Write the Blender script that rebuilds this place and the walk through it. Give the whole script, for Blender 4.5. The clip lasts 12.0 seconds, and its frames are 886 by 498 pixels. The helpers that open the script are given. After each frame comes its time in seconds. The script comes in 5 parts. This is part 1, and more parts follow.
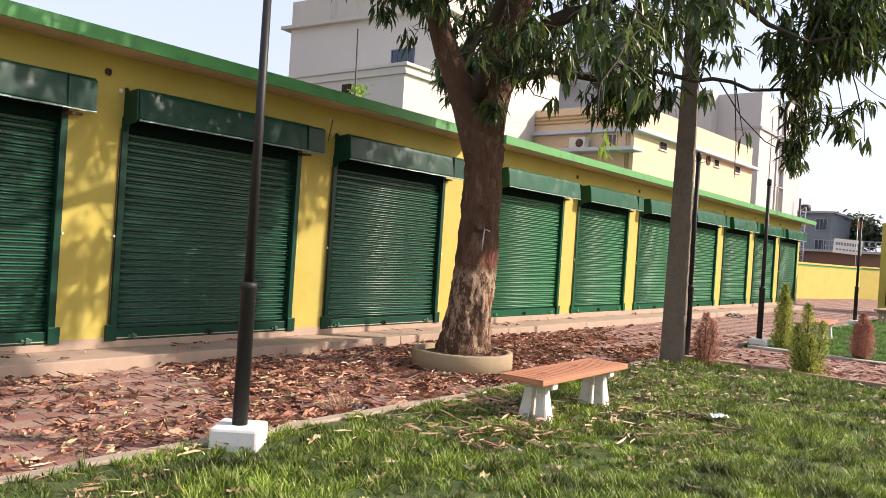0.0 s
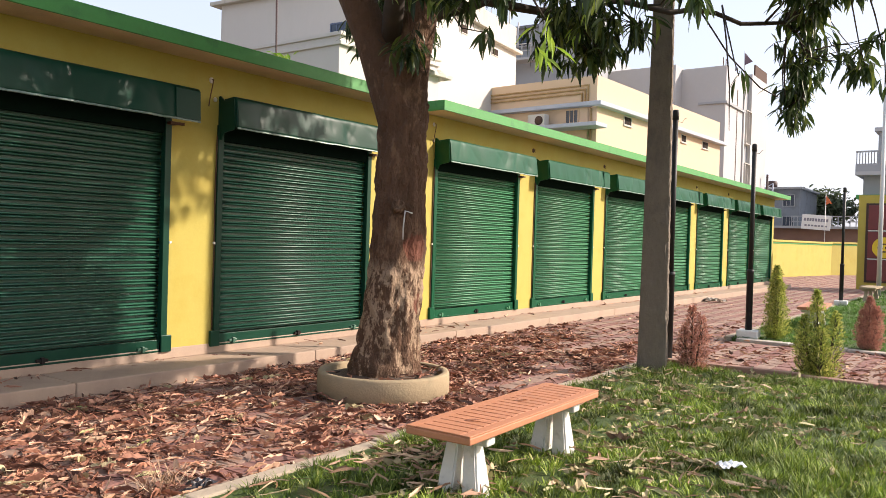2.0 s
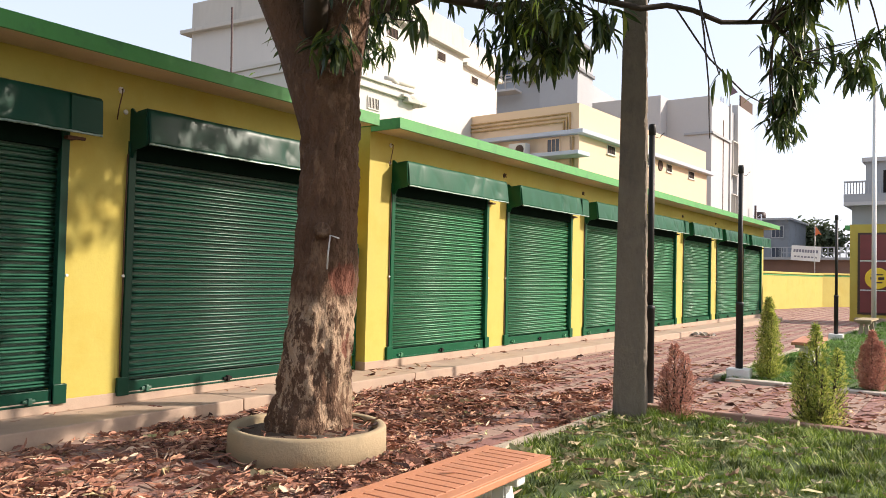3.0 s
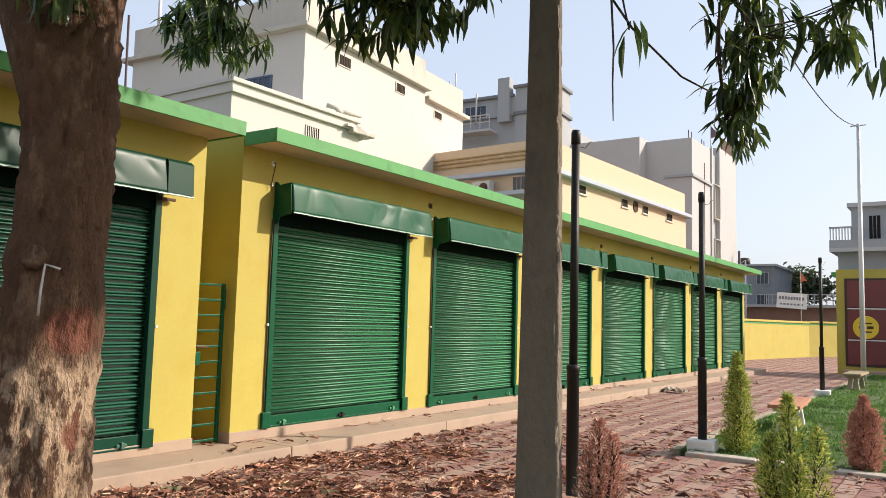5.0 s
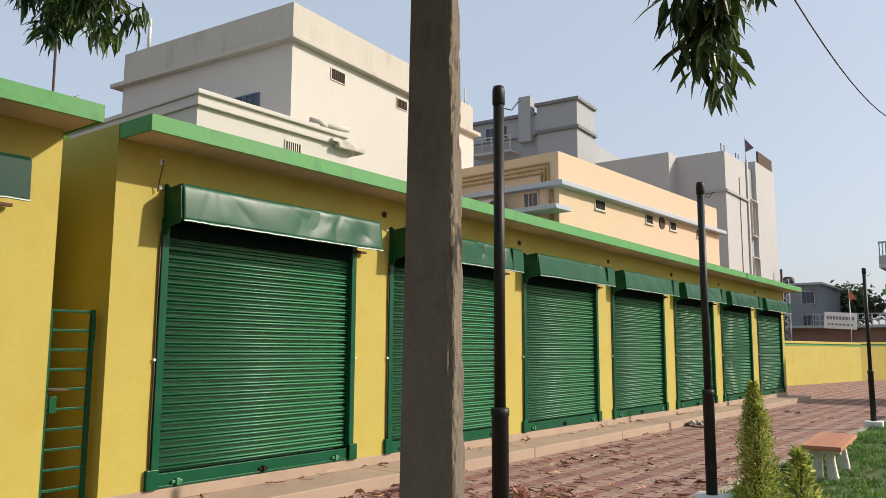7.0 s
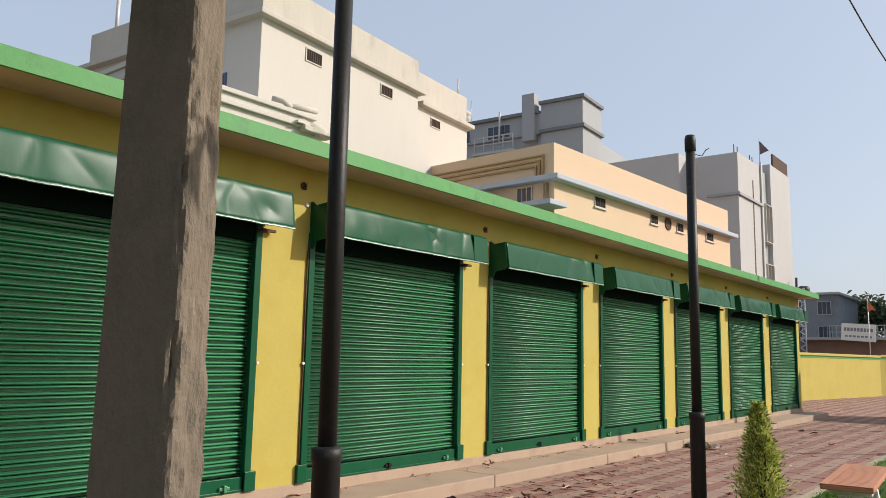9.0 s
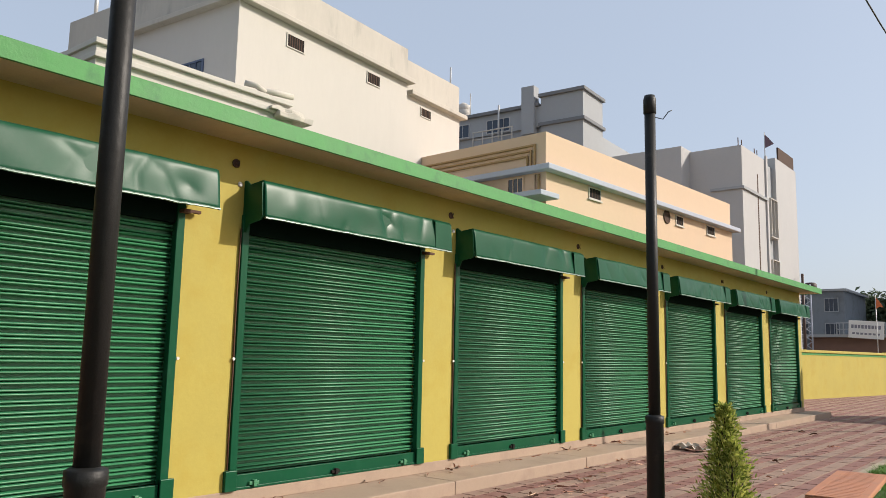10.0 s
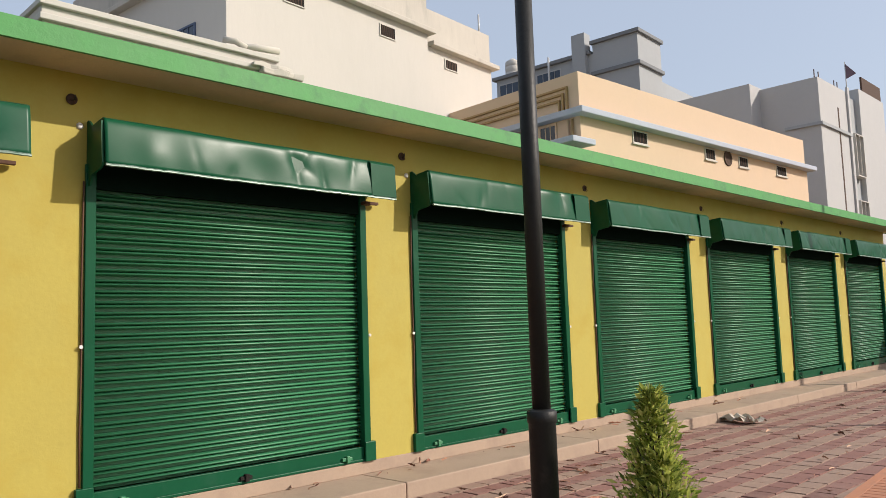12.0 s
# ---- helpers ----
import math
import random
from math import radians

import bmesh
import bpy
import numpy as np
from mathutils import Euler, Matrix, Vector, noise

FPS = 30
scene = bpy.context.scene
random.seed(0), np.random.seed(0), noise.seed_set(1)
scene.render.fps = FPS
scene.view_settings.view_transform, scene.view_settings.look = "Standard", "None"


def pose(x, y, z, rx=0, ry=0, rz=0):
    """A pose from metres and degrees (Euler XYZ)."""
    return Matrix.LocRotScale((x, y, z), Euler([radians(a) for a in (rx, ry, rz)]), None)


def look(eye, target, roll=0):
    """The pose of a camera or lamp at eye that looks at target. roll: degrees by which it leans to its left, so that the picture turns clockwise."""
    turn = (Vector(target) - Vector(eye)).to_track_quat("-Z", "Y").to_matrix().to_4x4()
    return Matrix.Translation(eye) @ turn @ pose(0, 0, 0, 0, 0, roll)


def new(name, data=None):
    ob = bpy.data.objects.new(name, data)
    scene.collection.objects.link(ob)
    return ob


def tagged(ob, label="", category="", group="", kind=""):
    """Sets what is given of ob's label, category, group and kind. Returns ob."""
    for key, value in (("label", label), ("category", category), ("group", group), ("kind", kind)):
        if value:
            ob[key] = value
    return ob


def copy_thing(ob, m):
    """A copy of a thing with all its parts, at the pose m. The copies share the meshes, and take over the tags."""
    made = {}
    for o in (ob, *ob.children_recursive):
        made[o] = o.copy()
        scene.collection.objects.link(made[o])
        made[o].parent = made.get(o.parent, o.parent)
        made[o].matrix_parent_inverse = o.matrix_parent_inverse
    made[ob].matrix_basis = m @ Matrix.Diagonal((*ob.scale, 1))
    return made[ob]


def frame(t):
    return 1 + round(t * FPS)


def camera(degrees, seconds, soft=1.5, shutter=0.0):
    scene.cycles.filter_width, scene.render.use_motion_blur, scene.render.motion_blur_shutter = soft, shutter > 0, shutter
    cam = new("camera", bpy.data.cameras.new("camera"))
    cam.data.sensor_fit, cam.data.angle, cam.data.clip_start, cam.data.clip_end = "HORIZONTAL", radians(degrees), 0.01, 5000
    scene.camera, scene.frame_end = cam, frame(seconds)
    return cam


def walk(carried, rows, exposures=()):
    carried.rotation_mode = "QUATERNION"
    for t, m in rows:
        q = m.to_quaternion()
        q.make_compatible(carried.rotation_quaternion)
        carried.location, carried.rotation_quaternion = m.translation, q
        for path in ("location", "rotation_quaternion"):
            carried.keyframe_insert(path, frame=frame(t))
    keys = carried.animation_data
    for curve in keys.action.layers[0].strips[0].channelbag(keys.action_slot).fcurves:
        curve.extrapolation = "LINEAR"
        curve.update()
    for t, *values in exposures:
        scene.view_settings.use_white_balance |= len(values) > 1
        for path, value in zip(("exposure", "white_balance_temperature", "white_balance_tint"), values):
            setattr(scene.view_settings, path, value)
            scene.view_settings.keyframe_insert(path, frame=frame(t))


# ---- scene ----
cam = camera(59.4, 12.0, soft=0.72)
METRES, EYE, TILT, LEAN, TURN = 13.4, 1.5, 0.0, 0.0, 38.06
ROWS = [
    (0.0, 0.0, 0.0, 0.0, 0.01, -0.12, -3.77),
    (0.5, 0.011, 0.0432, 0.0001, -1.06, 2.38, -3.58),
    (1.0, 0.0162, 0.0871, -0.0015, -0.58, 1.9, -3.69),
    (1.5, 0.0269, 0.1319, -0.0012, -1.65, -0.56, -2.6),
    (2.0, 0.0415, 0.1717, 0.0004, -2.35, -0.74, -1.68),
    (2.5, 0.0554, 0.215, 0.0007, -2.71, 1.56, -1.4),
    (3.0, 0.0794, 0.2536, -0.0019, -3.01, 1.83, -1.27),
    (5.0, 0.1709, 0.4017, 0.0018, -3.78, 5.23, -1.54),
    (5.5, 0.1925, 0.4331, 0.0016, -3.97, 6.47, -1.34),
    (6.0, 0.2144, 0.4673, 0.0013, -3.05, 6.8, -1.53),
    (6.5, 0.2322, 0.502, 0.002, -1.39, 7.05, -1.56),
    (7.0, 0.2576, 0.5343, 0.0019, -0.67, 7.38, -0.26),
    (9.0, 0.3206, 0.6774, 0.0008, 0.16, 7.91, -1.1),
    (9.5, 0.3407, 0.7078, 0.0009, 0.19, 7.99, -0.9),
    (10.0, 0.3628, 0.7359, -0.0001, 0.74, 7.73, -1.16),
    (10.5, 0.3853, 0.7737, 0.0007, 3.51, 11.16, -1.39),
    (11.0, 0.4129, 0.8076, -0.0007, 6.15, 9.62, 2.69),
    (11.5, 0.4355, 0.8366, 0.0064, 7.84, 9.1, 2.11),
    (12.0, 0.457, 0.8745, -0.001, 7.04, 5.63, 1.91),
]
walk(cam, [(t, pose(0, 0, EYE, TILT, LEAN, TURN) @ pose(METRES * x, METRES * y, METRES * z, 90 + pitch, roll, yaw)) for t, x, y, z, yaw, pitch, roll in ROWS],
     [(0.0, 1.03, 7000, 20), (3.0, 1.09, 6950, 17), (5.5, 0.72, 6900, 13), (7.0, 0.47, 6900, 12), (9.0, 0.42, 6750, 12), (12.0, 0.38, 6700, 13)])

# ---- world, sun ----
world = bpy.data.worlds.new("sky")
scene.world = world
world.use_nodes = True
wn = world.node_tree.nodes
sky = wn.new("ShaderNodeTexSky")
sky.sky_type = "NISHITA"
sky.sun_disc = False
sky.sun_elevation = radians(31)
sky.sun_rotation = radians(50)
sky.air_density, sky.dust_density, sky.ozone_density = 1.0, 3.0, 1.0
haze = wn.new("ShaderNodeMix")      # a hazy day: the clear sky veiled by an even pale haze
haze.data_type = "RGBA"
haze.inputs["Factor"].default_value = 0.70
haze.inputs["B"].default_value = (2.62, 3.12, 3.82, 1)
wn["Background"].inputs["Strength"].default_value = 0.15
world.node_tree.links.new(sky.outputs[0], haze.inputs["A"])
world.node_tree.links.new(haze.outputs["Result"], wn["Background"].inputs["Color"])

sun = new("sun", bpy.data.lights.new("sun", "SUN"))
sun.data.energy = 3.3
sun.data.angle = radians(0.6)
sun.data.color = (1.0, 0.935, 0.84)
sun.matrix_world = look((30, 25, 23), (0, 0, 0))


# ---- materials ----
def mat(name, color, rough=0.7, metal=0.0, var=0.15, scale=1.5, fine=40.0, bump=0.15, rnd=0.0, island=0.0, stain=None, spec=0.5, stretch=(1, 1, 1), hue=0.0, coat=0.0):
    """A painted, stony or woody surface: colour broken up at two scales, bump, and stains of a second colour."""
    m = bpy.data.materials.new(name)
    m.use_nodes = True
    t = m.node_tree
    n, l = t.nodes, t.links
    b = n["Principled BSDF"]
    b.inputs["Roughness"].default_value = rough
    b.inputs["Metallic"].default_value = metal
    b.inputs["Specular IOR Level"].default_value = spec
    b.inputs["Coat Weight"].default_value = coat
    geo = n.new("ShaderNodeNewGeometry")
    mp = n.new("ShaderNodeMapping")
    mp.inputs["Scale"].default_value = stretch
    l.new(geo.outputs["Position"], mp.inputs["Vector"])

    def tex(s, detail=5.0):
        x = n.new("ShaderNodeTexNoise")
        x.inputs["Scale"].default_value = s
        x.inputs["Detail"].default_value = detail
        x.inputs["Roughness"].default_value = 0.65
        l.new(mp.outputs[0], x.inputs["Vector"])
        return x.outputs["Fac"]

    def math_(op, a, c, d=0.0):
        x = n.new("ShaderNodeMath")
        x.operation = op
        for i, v in enumerate((a, c, d)):
            if isinstance(v, (int, float)):
                x.inputs[i].default_value = v
            else:
                l.new(v, x.inputs[i])
        return x.outputs[0]

    big, small = tex(scale), tex(fine)
    value = math_("MULTIPLY_ADD", big, 2 * var, 1 - var)
    value = math_("MULTIPLY", value, math_("MULTIPLY_ADD", small, var, 1 - var / 2))
    hsv = n.new("ShaderNodeHueSaturation")
    hsv.inputs["Color"].default_value = (*color, 1)
    if rnd:
        info = n.new("ShaderNodeObjectInfo")
        value = math_("MULTIPLY", value, math_("MULTIPLY_ADD", info.outputs["Random"], 2 * rnd, 1 - rnd))
        if hue:
            l.new(math_("MULTIPLY_ADD", info.outputs["Random"], hue, 0.5 - hue / 2), hsv.inputs["Hue"])
    if island:
        value = math_("MULTIPLY", value, math_("MULTIPLY_ADD", geo.outputs["Random Per Island"], 2 * island, 1 - island))
        if hue:
            l.new(math_("MULTIPLY_ADD", geo.outputs["Random Per Island"], hue, 0.5 - hue / 2), hsv.inputs["Hue"])
    l.new(value, hsv.inputs["Value"])
    out = hsv.outputs[0]
    if stain:
        scol, sscale, lo, hi, amount = stain
        ramp = n.new("ShaderNodeMapRange")
        ramp.inputs["From Min"].default_value, ramp.inputs["From Max"].default_value = lo, hi
        ramp.inputs["To Max"].default_value = amount
        l.new(tex(sscale, 8.0), ramp.inputs["Value"])
        mix = n.new("ShaderNodeMix")
        mix.data_type = "RGBA"
        l.new(ramp.outputs[0], mix.inputs["Factor"])
        l.new(out, mix.inputs["A"])
        mix.inputs["B"].default_value = (*scol, 1)
        out = mix.outputs["Result"]
    l.new(out, b.inputs["Base Color"])
    l.new(math_("MULTIPLY_ADD", big, 0.2, rough - 0.1), b.inputs["Roughness"])
    if bump:
        bp = n.new("ShaderNodeBump")
        bp.inputs["Strength"].default_value = bump
        bp.inputs["Distance"].default_value = 0.02
        l.new(math_("ADD", small, big), bp.inputs["Height"])
        l.new(bp.outputs[0], b.inputs["Normal"])
    return m


def leaf_mat(name, stops, rough=0.55, trans=0.0, patch=0.0, patch_scale=1.4):
    """Leaves of many shades, one shade to a leaf, that let some light through."""
    m = bpy.data.materials.new(name)
    m.use_nodes = True
    n, l = m.node_tree.nodes, m.node_tree.links
    b = n["Principled BSDF"]
    geo = n.new("ShaderNodeNewGeometry")
    ramp = n.new("ShaderNodeValToRGB")
    e = ramp.color_ramp.elements
    while len(e) < len(stops):
        e.new(0.5)
    for i, (p, c) in enumerate(stops):
        e[i].position, e[i].color = p, (*c, 1)
    l.new(geo.outputs["Random Per Island"], ramp.inputs[0])
    x = n.new("ShaderNodeTexNoise")
    x.inputs["Scale"].default_value = 35
    l.new(geo.outputs["Position"], x.inputs["Vector"])
    mul = n.new("ShaderNodeMath")
    mul.operation = "MULTIPLY_ADD"
    mul.inputs[1].default_value, mul.inputs[2].default_value = 0.7, 0.65
    l.new(x.outputs["Fac"], mul.inputs[0])
    hsv = n.new("ShaderNodeHueSaturation")
    shade = mul.outputs[0]
    if patch:
        big = n.new("ShaderNodeTexNoise")
        big.inputs["Scale"].default_value = patch_scale
        big.inputs["Detail"].default_value = 4
        l.new(geo.outputs["Position"], big.inputs["Vector"])
        rng_ = n.new("ShaderNodeMapRange")
        rng_.inputs["From Min"].default_value, rng_.inputs["From Max"].default_value = 0.35, 0.65
        rng_.inputs["To Min"].default_value, rng_.inputs["To Max"].default_value = 1 - patch, 1 + patch
        l.new(big.outputs["Fac"], rng_.inputs["Value"])
        both = n.new("ShaderNodeMath")
        both.operation = "MULTIPLY"
        l.new(shade, both.inputs[0])
        l.new(rng_.outputs[0], both.inputs[1])
        shade = both.outputs[0]
    l.new(shade, hsv.inputs["Value"])
    l.new(ramp.outputs[0], hsv.inputs["Color"])
    l.new(hsv.outputs[0], b.inputs["Base Color"])
    b.inputs["Roughness"].default_value = rough
    if trans:
        tr = n.new("ShaderNodeBsdfTranslucent")
        l.new(hsv.outputs[0], tr.inputs["Color"])
        mix = n.new("ShaderNodeMixShader")
        mix.inputs[0].default_value = trans
        l.new(b.outputs[0], mix.inputs[1])
        l.new(tr.outputs[0], mix.inputs[2])
        l.new(mix.outputs[0], n["Material Output"].inputs["Surface"])
    return m


YELLOW = mat("yellow_paint", (0.44, 0.36, 0.072), 0.75, var=0.12, scale=0.9, fine=25, bump=0.08, stain=((0.42, 0.315, 0.045), 1.7, 0.48, 0.68, 0.7))
SOFFIT = mat("soffit_paint", (0.62, 0.50, 0.33), 0.8, var=0.12, scale=1.2, stain=((0.48, 0.39, 0.27), 3.0, 0.5, 0.7, 0.7))
FASCIA = mat("green_fascia_paint", (0.055, 0.27, 0.065), 0.6, var=0.2, scale=2.5, fine=18, stain=((0.03, 0.12, 0.05), 4.0, 0.55, 0.72, 0.6))
SHUTTER = mat("green_enamel", (0.024, 0.190, 0.078), 0.5, spec=0.9, var=0.15, scale=1.3, fine=30, bump=0.03, stain=((0.012, 0.08, 0.045), 3.5, 0.55, 0.8, 0.35))
# near row: darker copies of the far row's green enamel and sheet
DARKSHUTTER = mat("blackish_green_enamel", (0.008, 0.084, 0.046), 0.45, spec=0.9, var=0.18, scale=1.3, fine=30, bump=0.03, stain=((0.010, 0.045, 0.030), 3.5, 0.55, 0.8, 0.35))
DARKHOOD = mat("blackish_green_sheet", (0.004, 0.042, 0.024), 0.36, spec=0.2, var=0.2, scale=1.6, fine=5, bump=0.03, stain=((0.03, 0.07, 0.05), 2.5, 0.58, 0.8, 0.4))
# near-black green: the hood's shadow on the top slats is put into this colour
HOODSHADE = mat("hood_shade_green", (0.004, 0.012, 0.008), 0.9, spec=0.04, var=0.3, scale=3, fine=20, bump=0.05)
HOODGREEN = mat("green_sheet_metal", (0.005, 0.076, 0.034), 0.33, spec=0.16, var=0.2, scale=1.6, fine=5, bump=0.03, stain=((0.05, 0.11, 0.08), 2.5, 0.58, 0.8, 0.4))
WORNEDGE = mat("worn_sheet_edge", (0.20, 0.27, 0.23), 0.42, metal=0.2, var=0.3, scale=9, fine=40, bump=0.1, stain=((0.03, 0.10, 0.06), 11, 0.52, 0.64, 0.7))
# first far-row hood: a paler, greyer green than the others
PALEHOOD = mat("pale_green_sheet", (0.010, 0.082, 0.042), 0.38, spec=0.2, var=0.25, scale=1.6, fine=6, bump=0.03, stain=((0.07, 0.12, 0.09), 2.2, 0.52, 0.74, 0.5))
RUST = mat("rusty_iron", (0.10, 0.045, 0.025), 0.8, var=0.3, scale=8)
CEMENT = mat("pink_cement", (0.38, 0.28, 0.205), 0.85, var=0.15, scale=1.1, fine=30, stain=((0.27, 0.19, 0.15), 2.4, 0.5, 0.72, 0.6))
CONCRETE = mat("grey_concrete", (0.175, 0.142, 0.105), 0.92, var=0.35, scale=3.0, fine=26, bump=0.8, stain=((0.10, 0.085, 0.07), 4.5, 0.50, 0.66, 0.7), stretch=(1, 1, 0.5))
RINGMAT = mat("buff_plaster", (0.34, 0.26, 0.155), 0.9, var=0.2, scale=3, fine=40, bump=0.3, stain=((0.22, 0.19, 0.12), 4, 0.5, 0.7, 0.6))
KERB = mat("kerb_concrete", (0.38, 0.31, 0.23), 0.9, var=0.3, scale=3, rnd=0.1, bump=0.3, stain=((0.25, 0.21, 0.15), 6, 0.5, 0.7, 0.6))
WHITEWASH = mat("white_paint_on_concrete", (0.72, 0.70, 0.66), 0.8, var=0.1, scale=4, stain=((0.42, 0.38, 0.32), 6, 0.56, 0.72, 0.6))
BLACK = mat("black_pole_paint", (0.018, 0.018, 0.017), 0.5, spec=0.3, var=0.3, scale=3, stain=((0.10, 0.075, 0.06), 6, 0.60, 0.75, 0.4))
BENCHTOP = mat("terracotta_bench_paint", (0.46, 0.19, 0.095), 0.6, var=0.15, scale=5, fine=60, stain=((0.30, 0.15, 0.09), 8, 0.55, 0.7, 0.5))
BENCHLEG = mat("white_bench_paint", (0.70, 0.68, 0.62), 0.7, var=0.1, scale=5, stain=((0.34, 0.33, 0.27), 9, 0.54, 0.68, 0.6))
PAVE = {}
PAVE["maroon"] = mat("maroon_paver", (0.225, 0.108, 0.087), 0.85, var=0.22, scale=1.3, fine=50, rnd=0.18, stain=((0.28, 0.18, 0.145), 2, 0.45, 0.7, 0.55), bump=0.25)
PAVE["buff"] = mat("buff_paver", (0.32, 0.212, 0.16), 0.85, var=0.22, scale=1.3, fine=50, rnd=0.15, stain=((0.28, 0.18, 0.145), 2, 0.44, 0.7, 0.5), bump=0.25)
JOINT = mat("paving_bed", (0.23, 0.15, 0.118), 0.95, var=0.25, scale=6)
PATHKERB = mat("reddish_kerb_concrete", (0.33, 0.185, 0.135), 0.9, var=0.3, scale=3, rnd=0.1, bump=0.3, stain=((0.22, 0.15, 0.11), 6, 0.5, 0.7, 0.6))
PALEKERB = mat("pale_kerb_concrete", (0.50, 0.44, 0.37), 0.9, var=0.25, scale=3, rnd=0.1, bump=0.3, stain=((0.33, 0.28, 0.22), 6, 0.5, 0.7, 0.6))
EARTH = mat("dry_earth", (0.24, 0.18, 0.12), 0.95, var=0.25, scale=0.8, fine=20, bump=0.4)
SOIL = mat("dark_soil", (0.09, 0.06, 0.04), 0.95, var=0.3, scale=6, bump=0.5)
LAWN = mat("lawn_thatch", (0.050, 0.085, 0.016), 0.95, var=0.35, scale=1.2, fine=60, bump=0.5, stain=((0.12, 0.10, 0.04), 3, 0.5, 0.66, 0.6))
WHITEWALL = mat("white_house_paint", (0.53, 0.50, 0.455), 0.85, var=0.06, scale=0.5, fine=6, stain=((0.48, 0.46, 0.42), 0.8, 0.5, 0.75, 0.4), stretch=(1, 1, 0.35))
WEATHERED = mat("weathered_parapet", (0.485, 0.45, 0.395), 0.9, var=0.15, scale=0.9, fine=7, stain=((0.25, 0.23, 0.21), 1.6, 0.56, 0.74, 0.55), stretch=(1, 1, 0.3))
BEIGE = mat("beige_house_paint", (0.61, 0.45, 0.31), 0.85, var=0.06, scale=0.5, fine=6, stain=((0.58, 0.44, 0.32), 0.9, 0.5, 0.75, 0.4))
BLUEBAND = mat("grey_blue_band", (0.40, 0.43, 0.50), 0.8, var=0.1, scale=2)
GREYWALL = mat("grey_house_paint", (0.33, 0.345, 0.355), 0.85, var=0.08, scale=0.5, fine=6)
BLUEGREY = mat("blue_grey_plaster", (0.19, 0.215, 0.24), 0.9, var=0.2, scale=0.6, fine=5, stain=((0.10, 0.11, 0.12), 1.2, 0.5, 0.65, 0.5))
PALEGREY = mat("pale_grey_house_paint", (0.44, 0.435, 0.43), 0.85, var=0.07, scale=0.5, fine=6)
DARK = mat("dark_opening", (0.026, 0.022, 0.020), 0.9, spec=0.1, var=0.2, scale=4)
OCHRE = mat("ochre_moulding_paint", (0.36, 0.23, 0.10), 0.8, var=0.15, scale=3)
TOWERBAND = mat("dark_grey_band", (0.17, 0.18, 0.19), 0.8, var=0.15, scale=2)
GRILLE = mat("brown_grille", (0.085, 0.052, 0.038), 0.8, spec=0.2, var=0.2, scale=6)
WINDOWGLASS = mat("dark_window_glass", (0.03, 0.045, 0.07), 0.12, var=0.1, scale=2, bump=0)
BLUEFRAME = mat("blue_window_frame", (0.07, 0.10, 0.17), 0.6, var=0.1, scale=4)
MAROON = mat("maroon_gate_paint", (0.17, 0.035, 0.035), 0.55, var=0.2, scale=3)
DARKLINE = mat("dark_brown_trim", (0.05, 0.025, 0.02), 0.6, var=0.2, scale=4)
BLUESTRIP = mat("blue_gate_paint", (0.03, 0.10, 0.28), 0.5, var=0.15, scale=3)
EMBLEM = mat("emblem_yellow", (0.80, 0.55, 0.04), 0.6, var=0.08, scale=4)
STEEL = mat("galvanised_pole", (0.55, 0.54, 0.52), 0.5, metal=0.3, var=0.1, scale=3)
RUSTBRICK = mat("weathered_brown_wall", (0.22, 0.13, 0.10), 0.9, var=0.25, scale=1.5)
SIGN = mat("white_sign_board", (0.70, 0.70, 0.68), 0.6, var=0.06, scale=2)
GREYLETTER = mat("grey_lettering", (0.20, 0.20, 0.24), 0.7, var=0.1, scale=4)
PLASTIC = mat("white_plastic", (0.75, 0.78, 0.80), 0.35, var=0.08, scale=8)
BLACKPLASTIC = mat("black_plastic", (0.02, 0.02, 0.025), 0.35, var=0.2, scale=8)
CABLE = mat("black_cable", (0.025, 0.025, 0.025), 0.6, var=0.2, scale=8)
SAFFRON = mat("orange_flag_cloth", (0.55, 0.14, 0.05), 0.8, var=0.15, scale=6)
DARKFLAG = mat("dark_flag_cloth", (0.16, 0.10, 0.12), 0.8, var=0.15, scale=6)


# ---- mesh helpers ----
def box(bm, x0, x1, y0, y1, z0, z1, bevel=0.0):
    made = bmesh.ops.create_cube(bm, size=1)["verts"]
    bmesh.ops.scale(bm, vec=(x1 - x0, y1 - y0, z1 - z0), verts=made)
    bmesh.ops.translate(bm, vec=((x0 + x1) / 2, (y0 + y1) / 2, (z0 + z1) / 2), verts=made)
    if bevel:
        edges = list({e for v in made for e in v.link_edges})
        made = bmesh.ops.bevel(bm, geom=edges, offset=bevel, segments=2, affect="EDGES", profile=0.5)["verts"]
    return made


def boxes(*sizes, bevel=0.0):
    bm = bmesh.new()
    for s in sizes:
        box(bm, *s, bevel=bevel)
    return bm


